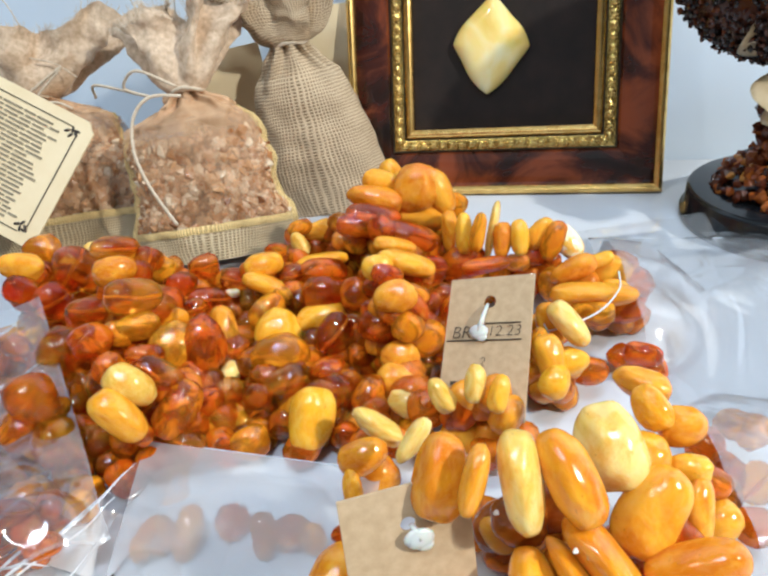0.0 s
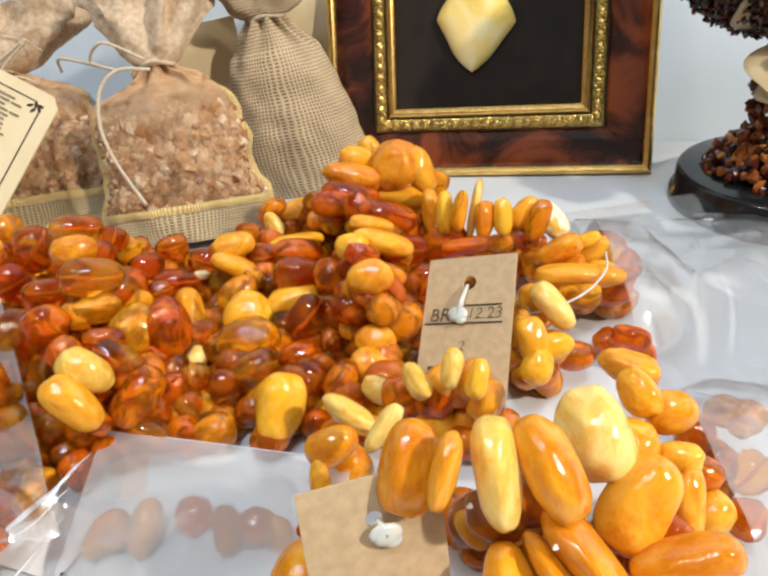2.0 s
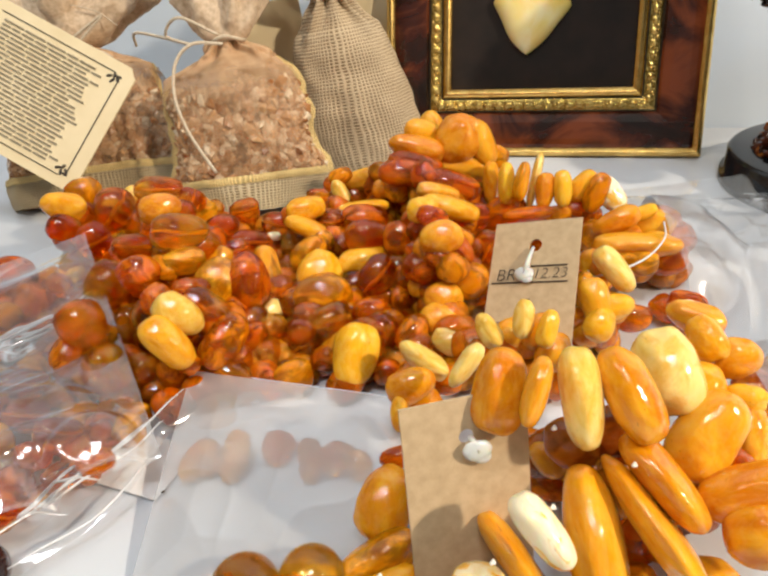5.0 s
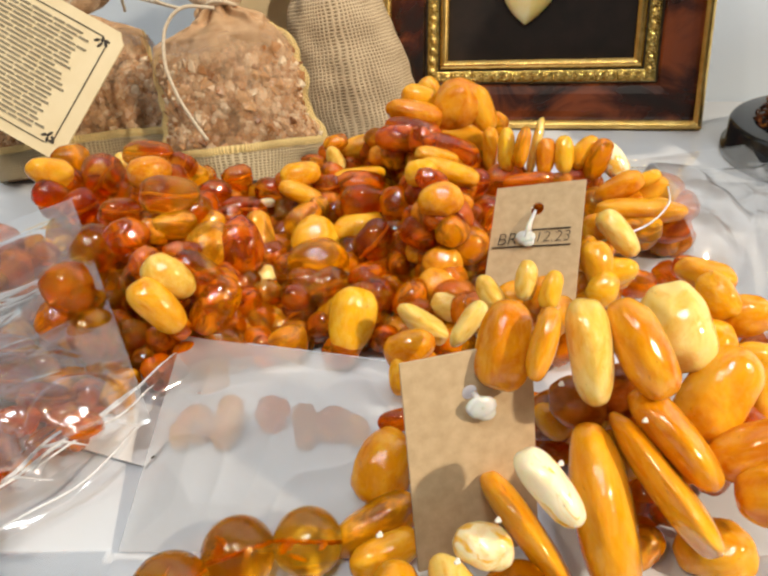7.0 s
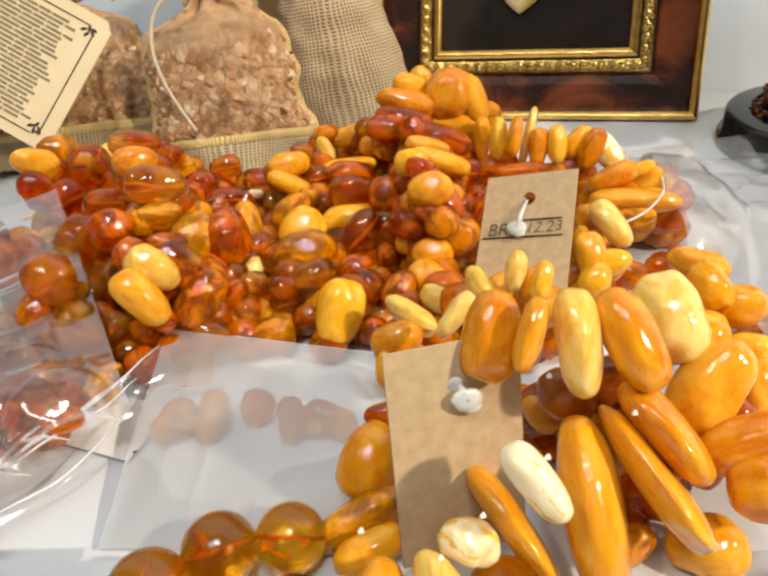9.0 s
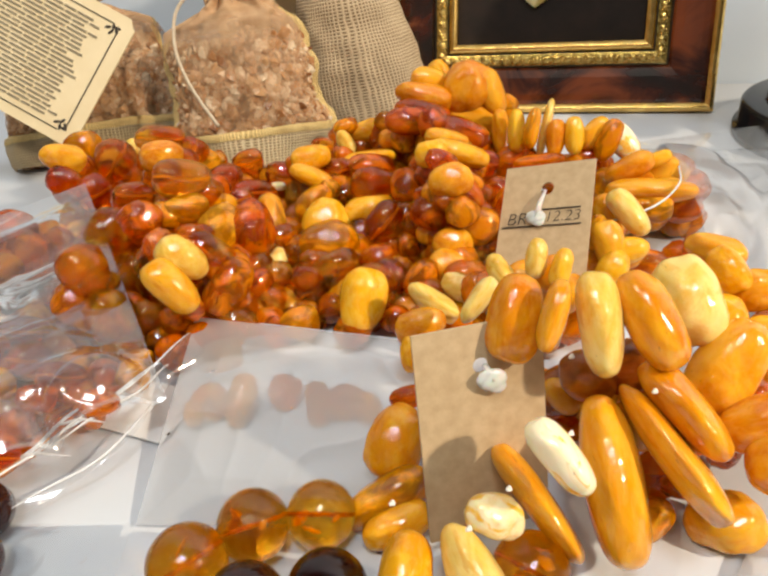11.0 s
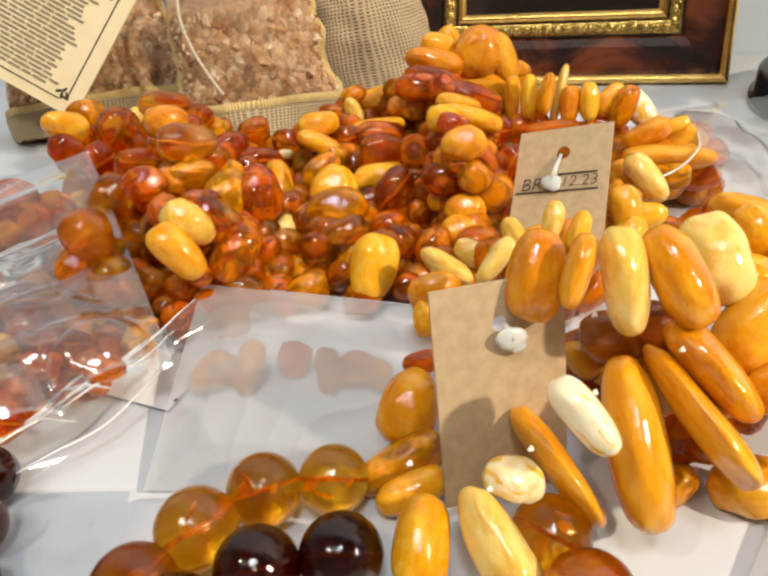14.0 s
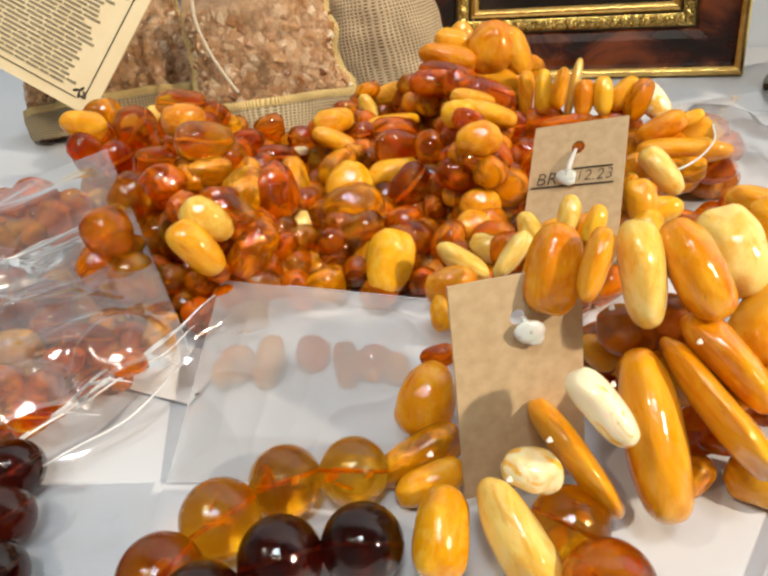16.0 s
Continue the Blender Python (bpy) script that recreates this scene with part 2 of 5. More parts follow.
BURLAP = woven("burlap", (0.20, 0.13, 0.065), (0.58, 0.45, 0.29), 0.0016, 0.0004)
ORGANZA = plain("organza", (0.56, 0.32, 0.16), (0.76, 0.50, 0.29), 260.0, 0.55, 0.0002)
_b = ORGANZA.node_tree.nodes["Principled BSDF"]
_n = noise_tex(ORGANZA.node_tree, 420.0, 2.0)
_r = ramp(ORGANZA.node_tree, _n.outputs[0], ((0.40, (0.26, 0.26, 0.26)), (0.64, (0.48, 0.48, 0.48))))
ORGANZA.node_tree.links.new(_r.outputs[0], _b.inputs["Alpha"])
ORGANZA_THICK = plain("gathered_organza", (0.50, 0.36, 0.23), (0.76, 0.60, 0.43), 420.0, 0.7, 0.0005)
ORGANZA_FADE = plain("folded_organza", (0.52, 0.30, 0.15), (0.74, 0.49, 0.28), 150.0, 0.6, 0.0005)
_nt = ORGANZA_FADE.node_tree
_tc = _nt.nodes.new("ShaderNodeTexCoord")
_sep = _nt.nodes.new("ShaderNodeSeparateXYZ")
_nt.links.new(_tc.outputs["UV"], _sep.inputs[0])
_m = node(_nt, "ShaderNodeMapRange")
_m.inputs["From Min"].default_value, _m.inputs["From Max"].default_value = 0.002, 0.026
_m.inputs["To Min"].default_value, _m.inputs["To Max"].default_value = 0.0, 0.85
_nt.links.new(_sep.outputs["Y"], _m.inputs[0])
_nt.links.new(_m.outputs[0], _nt.nodes["Principled BSDF"].inputs["Alpha"])
GOLD_BAND = woven("gold_woven_band", (0.22, 0.15, 0.07), (0.52, 0.41, 0.24), 0.0013, 0.0005, 0.05, 0.9)
GOLD_EDGE = woven("gold_thread_edge", (0.42, 0.28, 0.09), (0.88, 0.66, 0.28), 0.0008, 0.0004, 0.0, 0.9)


def burl_material():
    m, nt, b = material("burl_veneer", 0.22)
    n = noise_tex(nt, 30.0, 7.0, 0.55, distort=0.9)
    r = ramp(nt, n.outputs[0], ((0.40, (0.010, 0.005, 0.003)), (0.52, (0.050, 0.011, 0.005)), (0.66, (0.22, 0.050, 0.015))))
    nt.links.new(r.outputs[0], b.inputs["Base Color"])
    b.inputs["Coat Weight"].default_value = 0.25
    b.inputs["Coat Roughness"].default_value = 0.06
    return m


def cabochon_material():
    m, nt, b = material("butter_amber_cabochon", 0.16)
    n = noise_tex(nt, 40.0, 4.0, 0.45, distort=0.7)
    r = ramp(nt, n.outputs[0], ((0.34, (0.80, 0.56, 0.11)), (0.50, (0.89, 0.70, 0.25)), (0.68, (0.94, 0.84, 0.52))))
    nt.links.new(r.outputs[0], b.inputs["Base Color"])
    bump(nt, b, n.outputs[0], 0.12, 0.002)
    b.inputs["Subsurface Weight"].default_value = 0.25
    b.inputs["Subsurface Scale"].default_value = 0.003
    return m


def chip_material(name, stops, rough=0.25):
    m, nt, b = material(name, rough)
    info = nt.nodes.new("ShaderNodeObjectInfo")
    geo = nt.nodes.new("ShaderNodeNewGeometry")
    add = node(nt, "ShaderNodeMath")
    add.operation = "ADD"
    nt.links.new(info.outputs["Random"], add.inputs[0])
    nt.links.new(geo.outputs["Random Per Island"], add.inputs[1])
    frac = node(nt, "ShaderNodeMath")
    frac.operation = "FRACT"
    nt.links.new(add.outputs[0], frac.inputs[0])
    r = ramp(nt, frac.outputs[0], stops)
    nt.links.new(r.outputs[0], b.inputs["Base Color"])
    n = noise_tex(nt, 700.0, 3.0)
    bump(nt, b, n.outputs[0], 0.4, 0.0008)
    return m


BURL = burl_material()
CABOCHON = cabochon_material()
CHIPS = chip_material("amber_chips", ((0.0, (0.20, 0.07, 0.02)), (0.3, (0.42, 0.19, 0.07)), (0.6, (0.60, 0.36, 0.18)), (0.85, (0.80, 0.66, 0.47)), (1.0, (0.32, 0.16, 0.06))))
CHIPS_DARK = chip_material("dark_amber_chips", ((0.0, (0.012, 0.004, 0.002)), (0.5, (0.10, 0.02, 0.006)), (0.85, (0.30, 0.08, 0.012)), (1.0, (0.50, 0.24, 0.05))), 0.15)
CHIPS_BLACK = chip_material("black_amber_chips", ((0.0, (0.006, 0.003, 0.002)), (0.7, (0.030, 0.008, 0.004)), (1.0, (0.12, 0.03, 0.008))), 0.15)

rng = random.Random(7)

# ---- mesh helpers ----


def mesh_from(name, bm, smooth=True):
    me = bpy.data.meshes.new(name)
    bm.normal_update()
    bm.to_mesh(me)
    bm.free()
    if smooth:
        for p in me.polygons:
            p.use_smooth = True
    return me


def part(name, bm, mat, parent=None, label="", smooth=True):
    me = bm if isinstance(bm, bpy.types.Mesh) else mesh_from(name, bm, smooth)
    if not me.materials:
        me.materials.append(mat)
    ob = new(name, me)
    if parent is not None:
        ob.parent = parent
    if label:
        ob["label"] = label
    return ob


def thing(name, m, label, category, group="", kind=""):
    ob = new(name)
    ob.empty_display_size = 0.01
    ob.matrix_world = m
    return tagged(ob, label, category, group, kind)


def box(x0, x1, y0, y1, z0, z1, bevel=0.0):
    bm = bmesh.new()
    bmesh.ops.create_cube(bm, size=1, matrix=Matrix.LocRotScale(((x0 + x1) / 2, (y0 + y1) / 2, (z0 + z1) / 2), None, (x1 - x0, y1 - y0, z1 - z0)))
    if bevel:
        bmesh.ops.bevel(bm, geom=bm.edges[:], offset=bevel, segments=2, affect="EDGES", profile=0.5)
    return bm


def tube(points, radius, sides=7, closed=False):
    """A round cord along points; radius may vary along it."""
    bm = bmesh.new()
    pts = [Vector(p) for p in points]
    rings = []
    n = len(pts)
    for i, p in enumerate(pts):
        a = pts[(i - 1) % n] if closed or i else p
        c = pts[(i + 1) % n] if closed or i < n - 1 else p
        t = (c - a).normalized()
        s = t.cross(Vector((0.13, 0.21, 0.97))).normalized()
        u = t.cross(s)
        r = radius(i / max(1, n - 1)) if callable(radius) else radius
        rings.append([bm.verts.new(p + r * (math.cos(k * math.tau / sides) * s + math.sin(k * math.tau / sides) * u)) for k in range(sides)])
    for i in range(n if closed else n - 1):
        a, c = rings[i], rings[(i + 1) % n]
        for k in range(sides):
            bm.faces.new((a[k], a[(k + 1) % sides], c[(k + 1) % sides], c[k]))
    if not closed:
        bm.faces.new(rings[0][::-1])
        bm.faces.new(rings[-1])
    return bm


def spline(points, steps=8):
    """Catmull-Rom through points."""
    p = [Vector(q) for q in points]
    p = [2 * p[0] - p[1]] + p + [2 * p[-1] - p[-2]]
    out = []
    for i in range(1, len(p) - 2):
        for k in range(steps):
            t = k / steps
            out.append(0.5 * (2 * p[i] + (p[i + 1] - p[i - 1]) * t + (2 * p[i - 1] - 5 * p[i] + 4 * p[i + 1] - p[i + 2]) * t * t + (3 * p[i] - p[i - 1] - 3 * p[i + 1] + p[i + 2]) * t ** 3))
    out.append(p[-2])
    return out


def sheet(f, nu, nv, size=(1.0, 1.0), bm=None):
    """A grid of f(u, v) with UVs in metres."""
    bm = bm or bmesh.new()
    uv = bm.loops.layers.uv.verify()
    vs = [[bm.verts.new(f(i / nu, j / nv)) for i in range(nu + 1)] for j in range(nv + 1)]
    for j in range(nv):
        for i in range(nu):
            face = bm.faces.new((vs[j][i], vs[j][i + 1], vs[j + 1][i + 1], vs[j + 1][i]))
            for loop, (a, c) in zip(face.loops, ((i, j), (i + 1, j), (i + 1, j + 1), (i, j + 1))):
                loop[uv].uv = (a / nu * size[0], c / nv * size[1])
    return bm


def pebble(seed, levels, rough, power=1.0, taper=0.0):
    """A tumbled, slightly lumpy stone of unit half size, blunt at its ends."""
    bm = bmesh.new()
    bmesh.ops.create_icosphere(bm, subdivisions=levels, radius=1.0)
    off = Vector((seed * 3.1, seed * 1.7, seed * 2.3))
    for v in bm.verts:
        d = v.co.normalized()
        side = max(1e-4, math.hypot(d.y, d.z))
        full = side ** (power - 1)
        q = Vector((math.copysign(abs(d.x) ** power, d.x), d.y * full, d.z * full))
        k = 1 + rough * noise.noise(d * 0.9 + off) + rough * 0.45 * noise.noise(d * 2.0 + off)
        v.co = q * k
        v.co.y *= 1 + taper * v.co.x
        v.co.z *= 1 + taper * 0.6 * v.co.x
    return mesh_from("bead", bm)


PEBBLES = {}


def pebble_mesh(tone, variant, fine):
    key = (tone, variant, fine)
    if key not in PEBBLES:
        shape = ((0.10, 0.72, 0.0), (0.14, 0.70, 0.12), (0.12, 0.76, -0.14), (0.17, 0.88, 0.14), (0.14, 0.92, -0.12), (0.19, 0.86, 0.08))[variant]
        me = pebble(variant + 1.37 * len(tone), 4 if fine else 3, *shape)
        me.materials.append(TONES[tone])
        PEBBLES[key] = me
    return PEBBLES[key]


# beads lie with their broad side up towards the near edge of the table
NEAR_SIDE = Vector((0.030, 0.006, 0.128))
SIDEWAYS = Vector((0.966, 0.240, -0.097))


def facing(p):
    z = (NEAR_SIDE - p).normalized()
    x = (SIDEWAYS - z * SIDEWAYS.dot(z)).normalized()
    return Matrix((x, z.cross(x), z)).transposed().to_4x4()


DRILL = []


def bead(row, owner, variant, fine=True):
    """One bead; long ones are blunt-ended, clear ones show their drill hole."""
    x, y, z, a, b, c, spin, tone = row
    p = Vector((x, y, z)) / 1000
    variant = variant % 3 + (0 if max(a, b) > 1.45 * min(a, b) else 3)
    if max(a, b) < 1.3 * min(a, b):
        spin += rng.uniform(-80, 80)
    ob = new("bead", pebble_mesh(tone, variant, fine))
    ob.parent = owner
    ob.matrix_basis = Matrix.Translation(p) @ facing(p) @ pose(0, 0, 0, 0, 0, spin) @ Matrix.Diagonal((a / 1000, b / 1000, c / 1000, 1))
    if fine and tone in "CR" and variant != 4:
        if not DRILL:
            DRILL.append(mesh_from("drill_hole", tube([(-0.8, 0.05, 0), (-0.3, 0, 0.02), (0.3, -0.03, 0), (0.85, 0.04, 0)], 0.075, 8)))
            DRILL[0].materials.append(TONES["Y"])
        hole = new("drill_hole", DRILL[0])
        hole.parent = ob
    return ob


def necklace(rows, label, under="", depth=10.5, raised=1e3, group="amber necklaces in the pile"):
    """A strand of beads with, below its upper turns, the turns it lies on."""
    owner = thing("amber_necklace", pose(0, 0, 0), label, "necklace", group)
    for i, row in enumerate(rows):
        bead(row, owner, rng.randrange(6))
        if under and row[2] < raised:
            x, y, z, a, b, c, spin, tone = row
            z -= depth * 0.75
            while z > 3:
                for dx in (-4.5, 4.0):
                    size = rng.uniform(5.0, 7.2)
                    place = (x + dx + rng.uniform(-2.5, 2.5), y + 5 + rng.uniform(-3, 4), max(z + rng.uniform(-2, 2), size * 0.8))
                    bead((*place, size, size * rng.uniform(0.7, 0.95), size * 0.8, rng.uniform(0, 180), rng.choice(under)), owner, rng.randrange(6), False)
                z -= depth
    return owner

# ---- the room and the table ----
tagged(part("table_top", box(-0.75, 0.75, -0.42, 0.411, -0.03, 0.0, 0.003), TABLE, smooth=False), "white laminate display table top", "table", kind="structure")
for lx in (-0.7, 0.7):
    for ly in (-0.37, 0.36):
        tagged(part("table_leg", box(lx - 0.025, lx + 0.025, ly - 0.025, ly + 0.025, -0.75, -0.031), PAPER, smooth=False), "white square table leg", "table leg", kind="structure")
tagged(part("wall_back", box(-1.6, 1.6, 0.412, 0.50, -0.75, 1.9), WALL, smooth=False), "pale blue-white painted wall behind the table", "wall", kind="structure")
# added walls out of view, kept dark so little light bounces back
tagged(part("wall_left", box(-1.68, -1.6, -1.6, 0.50, -0.75, 1.9), ROOM, smooth=False), "unseen grey room wall, darkened to cut fill light", "wall", kind="structure")
tagged(part("wall_right", box(1.6, 1.68, -1.6, 0.50, -0.75, 1.9), ROOM, smooth=False), "unseen grey room wall, darkened to cut fill light", "wall", kind="structure")
tagged(part("wall_front", box(-1.6, 1.6, -1.68, -1.6, -0.75, 1.9), ROOM, smooth=False), "unseen grey room wall, darkened to cut fill light", "wall", kind="structure")
tagged(part("floor", box(-1.7, 1.7, -1.7, 0.52, -0.80, -0.75), FLOORING, smooth=False), "grey floor of the room", "floor", kind="structure")
tagged(part("ceiling", box(-1.7, 1.7, -1.7, 0.52, 1.9, 1.95), ROOM, smooth=False), "unseen grey ceiling, darkened to cut fill light", "ceiling", kind="structure")

# ---- picture frame ----
LEAN = 17
FW, FH = 0.165, 0.178
frame_thing = thing("picture_frame", pose(-0.065, 0.360, 0.0, -LEAN, 0, 0) @ pose(0, 0, 0.001), "gilt and burl wood picture frame leaning on the wall", "picture frame")


def ring(profile):
    """A mitred moulding; profile rows are inset from the rim and height towards the front."""
    bm = bmesh.new()
    loops = []
    for inset, out in profile:
        loops.append([bm.verts.new((x, -out, z)) for x, z in ((inset, inset), (FW - inset, inset), (FW - inset, FH - inset), (inset, FH - inset))])
    for a, c in zip(loops, loops[1:]):
        for k in range(4):
            bm.faces.new((a[k], a[(k + 1) % 4], c[(k + 1) % 4], c[k]))
    return bm


def arc(i0, i1, base, rise, n=6):
    return [(i0 + (i1 - i0) * k / n, base + rise * math.sin(math.pi * k / n)) for k in range(n + 1)]


part("gilt_rim", ring([(0.0, -0.012), (0.0, 0.001)] + arc(0.0, 0.0042, 0.001, 0.0016) + [(0.0042, -0.001)]), GOLD, frame_thing, "polished gold outer rim", smooth=False)
part("burl_moulding", ring([(0.0040, -0.002), (0.0042, 0.0000), (0.0060, 0.0004), (0.0090, 0.0005), (0.0130, 0.0002), (0.0175, -0.0004), (0.0215, -0.0014), (0.0228, -0.0030)]), BURL, frame_thing, "glossy red-brown burl veneer moulding", smooth=False)
part("black_fillet", ring([(0.0222, -0.0068), (0.0224, -0.0030), (0.0232, -0.0022), (0.0240, -0.0034), (0.0300, -0.0040), (0.0312, -0.0060)]), PATINA, frame_thing, "black fillet", smooth=False)
part("gilt_rail", ring([(0.0306, -0.0100), (0.0306, -0.0020)] + arc(0.0306, 0.0350, -0.0022, 0.0014) + [(0.0352, -0.0100)]), GOLD, frame_thing, "gold inner rail", smooth=False)
panel = box(0.034, FW - 0.034, 0.0068, 0.0080, 0.034, FH - 0.034)
part("velvet_panel", panel, VELVET, frame_thing, "dark brown velvet backing", smooth=False)
part("back_board", box(0.003, FW - 0.003, 0.009, 0.0115, 0.003, FH - 0.003), PATINA, frame_thing, smooth=False)


def rosette_mesh():
    bm = bmesh.new()
    for r, h, z in ((0.0021, 0.0009, 0.0), (0.0009, 0.0008, 0.0010)):
        bmesh.ops.create_icosphere(bm, subdivisions=2, radius=1.0, matrix=Matrix.LocRotScale((0, -z, 0), None, (r, h, r)))
    for k in range(6):
        a = k * math.tau / 6
        bmesh.ops.create_icosphere(bm, subdivisions=1, radius=0.0007, matrix=Matrix.Translation((0.0018 * math.cos(a), -0.0004, 0.0018 * math.sin(a))))
    return mesh_from("rosette", bm)


ROSETTE = rosette_mesh()
ROSETTE.materials.append(GOLD_OLD)


def leaf_mesh():
    bm = bmesh.new()
    for s in (-1, 1):
        bmesh.ops.create_icosphere(bm, subdivisions=1, radius=1.0, matrix=Matrix.LocRotScale((0, 0, s * 0.0015), Euler((0, s * 0.4, 0)), (0.0007, 0.0008, 0.0016)))
    return mesh_from("leaf", bm)


LEAF = leaf_mesh()
LEAF.materials.append(GOLD_OLD)
part("ornament_band", ring([(0.0236, -0.0052), (0.0238, -0.0030), (0.0268, -0.0024), (0.0296, -0.0030), (0.0298, -0.0052)]), GOLD_OLD, frame_thing, "embossed antique gold band", smooth=False)
INSET = 0.0267
for side in range(4):
    length = (FW if side % 2 == 0 else FH) - 2 * INSET
    count = round(length / 0.0054)
    for k in range(count):
        for mesh, step in ((ROSETTE, k + 0.5), (LEAF, k + 1.0)):
            if mesh is LEAF and k == count - 1:
                continue
            s = INSET + length * step / count
            x, z = ((s, INSET), (FW - INSET, s), (s, FH - INSET), (INSET, s))[side]
            ob = new("rosette" if mesh is ROSETTE else "leaf", mesh)
            ob.parent = frame_thing
            ob.matrix_basis = pose(x, 0.0024, z, 0, 90 * side + rng.uniform(-9, 9), 0)


def cabochon():
    """A rounded rhombus of polished amber with a domed front."""
    bm = bmesh.new()
    n, m = 72, 14
    rings = []
    for j in range(m + 1):
        f = math.cos(j / m * math.pi / 2)
        h = math.sin(j / m * math.pi / 2)
        row = []
        for k in range(n):
            a = k * math.tau / n
            p = 1.22
            r = (abs(math.cos(a)) ** p + abs(math.sin(a)) ** p) ** (-1 / p)
            wob = 1 + 0.025 * math.sin(3 * a + 0.6) + 0.02 * math.sin(5 * a)
            row.append(bm.verts.new((0.0202 * r * wob * math.cos(a) * f ** 0.6, -0.0075 * h, 0.0250 * r * wob * math.sin(a) * f ** 0.6)) if j < m else None)
        rings.append(row)
    tip = bm.verts.new((0, -0.0076, 0))
    for j in range(m - 1):
        for k in range(n):
            bm.faces.new((rings[j][k], rings[j][(k + 1) % n], rings[j + 1][(k + 1) % n], rings[j + 1][k]))
    for k in range(n):
        bm.faces.new((rings[m - 1][k], rings[m - 1][(k + 1) % n], tip))
    return bm


amber_drop = part("amber_cabochon", cabochon(), CABOCHON, frame_thing, "pale yellow marbled amber rhombus")
amber_drop.matrix_basis = pose(0.0765, 0.0068, 0.0775, 0, 4, 0)

# ---- cloth bags ----


def pouch_f(width, height, depth, pinch, bulge=0.55, seed=0.0, crumple=0.004, base_round=0.18, pear=0.22):
    """A filled pouch: u runs round it, v from the base to the tied neck."""
    def f(u, v):
        a = u * math.tau
        if v < 0.82:
            t = v / 0.82
            prof = min(1.0, (t / base_round) ** 0.5 if t < base_round else 1.0)
            w = width / 2 * (0.86 + 0.14 * prof) * (1 - pear * max(0, t - 0.25) / 0.75)
            d = depth / 2 * (0.30 + 0.70 * math.sin(math.pi * min(1, 0.12 + t * bulge * 1.25)) ** 0.8)
        else:
            t = (v - 0.82) / 0.18
            k = max(0.0, 1 - t) ** 1.3
            w = pinch + (width / 2 * (1 - pear) - pinch) * k
            d = pinch + (depth / 2 * 0.6 - pinch) * k
        c, s = math.cos(a), math.sin(a)
        x = w * math.copysign(abs(c) ** 0.75, c)
        y = d * math.copysign(abs(s) ** 0.9, s)
        q = Vector((x * 45 + seed, y * 45, v * height * 45))
        wr = crumple * noise.noise(q) + crumple * 0.5 * noise.noise(q * 2.3)
        fold = 0.0028 * max(0, v - 0.70) / 0.3 * math.sin(a * 9 + seed)
        n = Vector((c, s * 1.4, 0)).normalized()
        return Vector((x, y, v * height)) + n * (wr + fold)
    return f


def ruffle_f(pinch, spread, height, depth, seed, lean=0.0, folds=6):
    """The gathered cloth that flares out above the tie."""
    def f(u, v):
        a = u * math.tau
        k = v ** 0.6
        amp = 1 + (0.34 * math.sin(folds * a + seed) + 0.20 * math.sin((folds + 3) * a - 1.7 * seed)) * v ** 0.7
        r = pinch + (spread - pinch) * k
        d = pinch + (depth - pinch) * k
        jag = 0.22 * height * noise.noise(Vector((math.cos(a) * 2 + seed, math.sin(a) * 2, 0.3))) * v
        p = Vector((r * amp * math.cos(a) + lean * v * height, d * amp * math.sin(a), height * v * (1 - 0.22 * k * abs(math.sin(folds * 0.5 * a + seed))) + jag))
        q = p * 60 + Vector((seed, 0, 0))
        return p + (0.006 * noise.noise_vector(q * 0.8) + 0.0028 * noise.noise_vector(q * 2.1) + 0.0012 * noise.noise_vector(q * 5)) * v ** 0.5
    return f


def hung(origin, across, down):
    """A pose with x along across and -z along down."""
    d = Vector(down).normalized()
    x = Vector(across)
    x = (x - d * x.dot(d)).normalized()
    m = Matrix((x, (-d).cross(x), -d)).transposed().to_4x4()
    return Matrix.Translation(origin) @ m


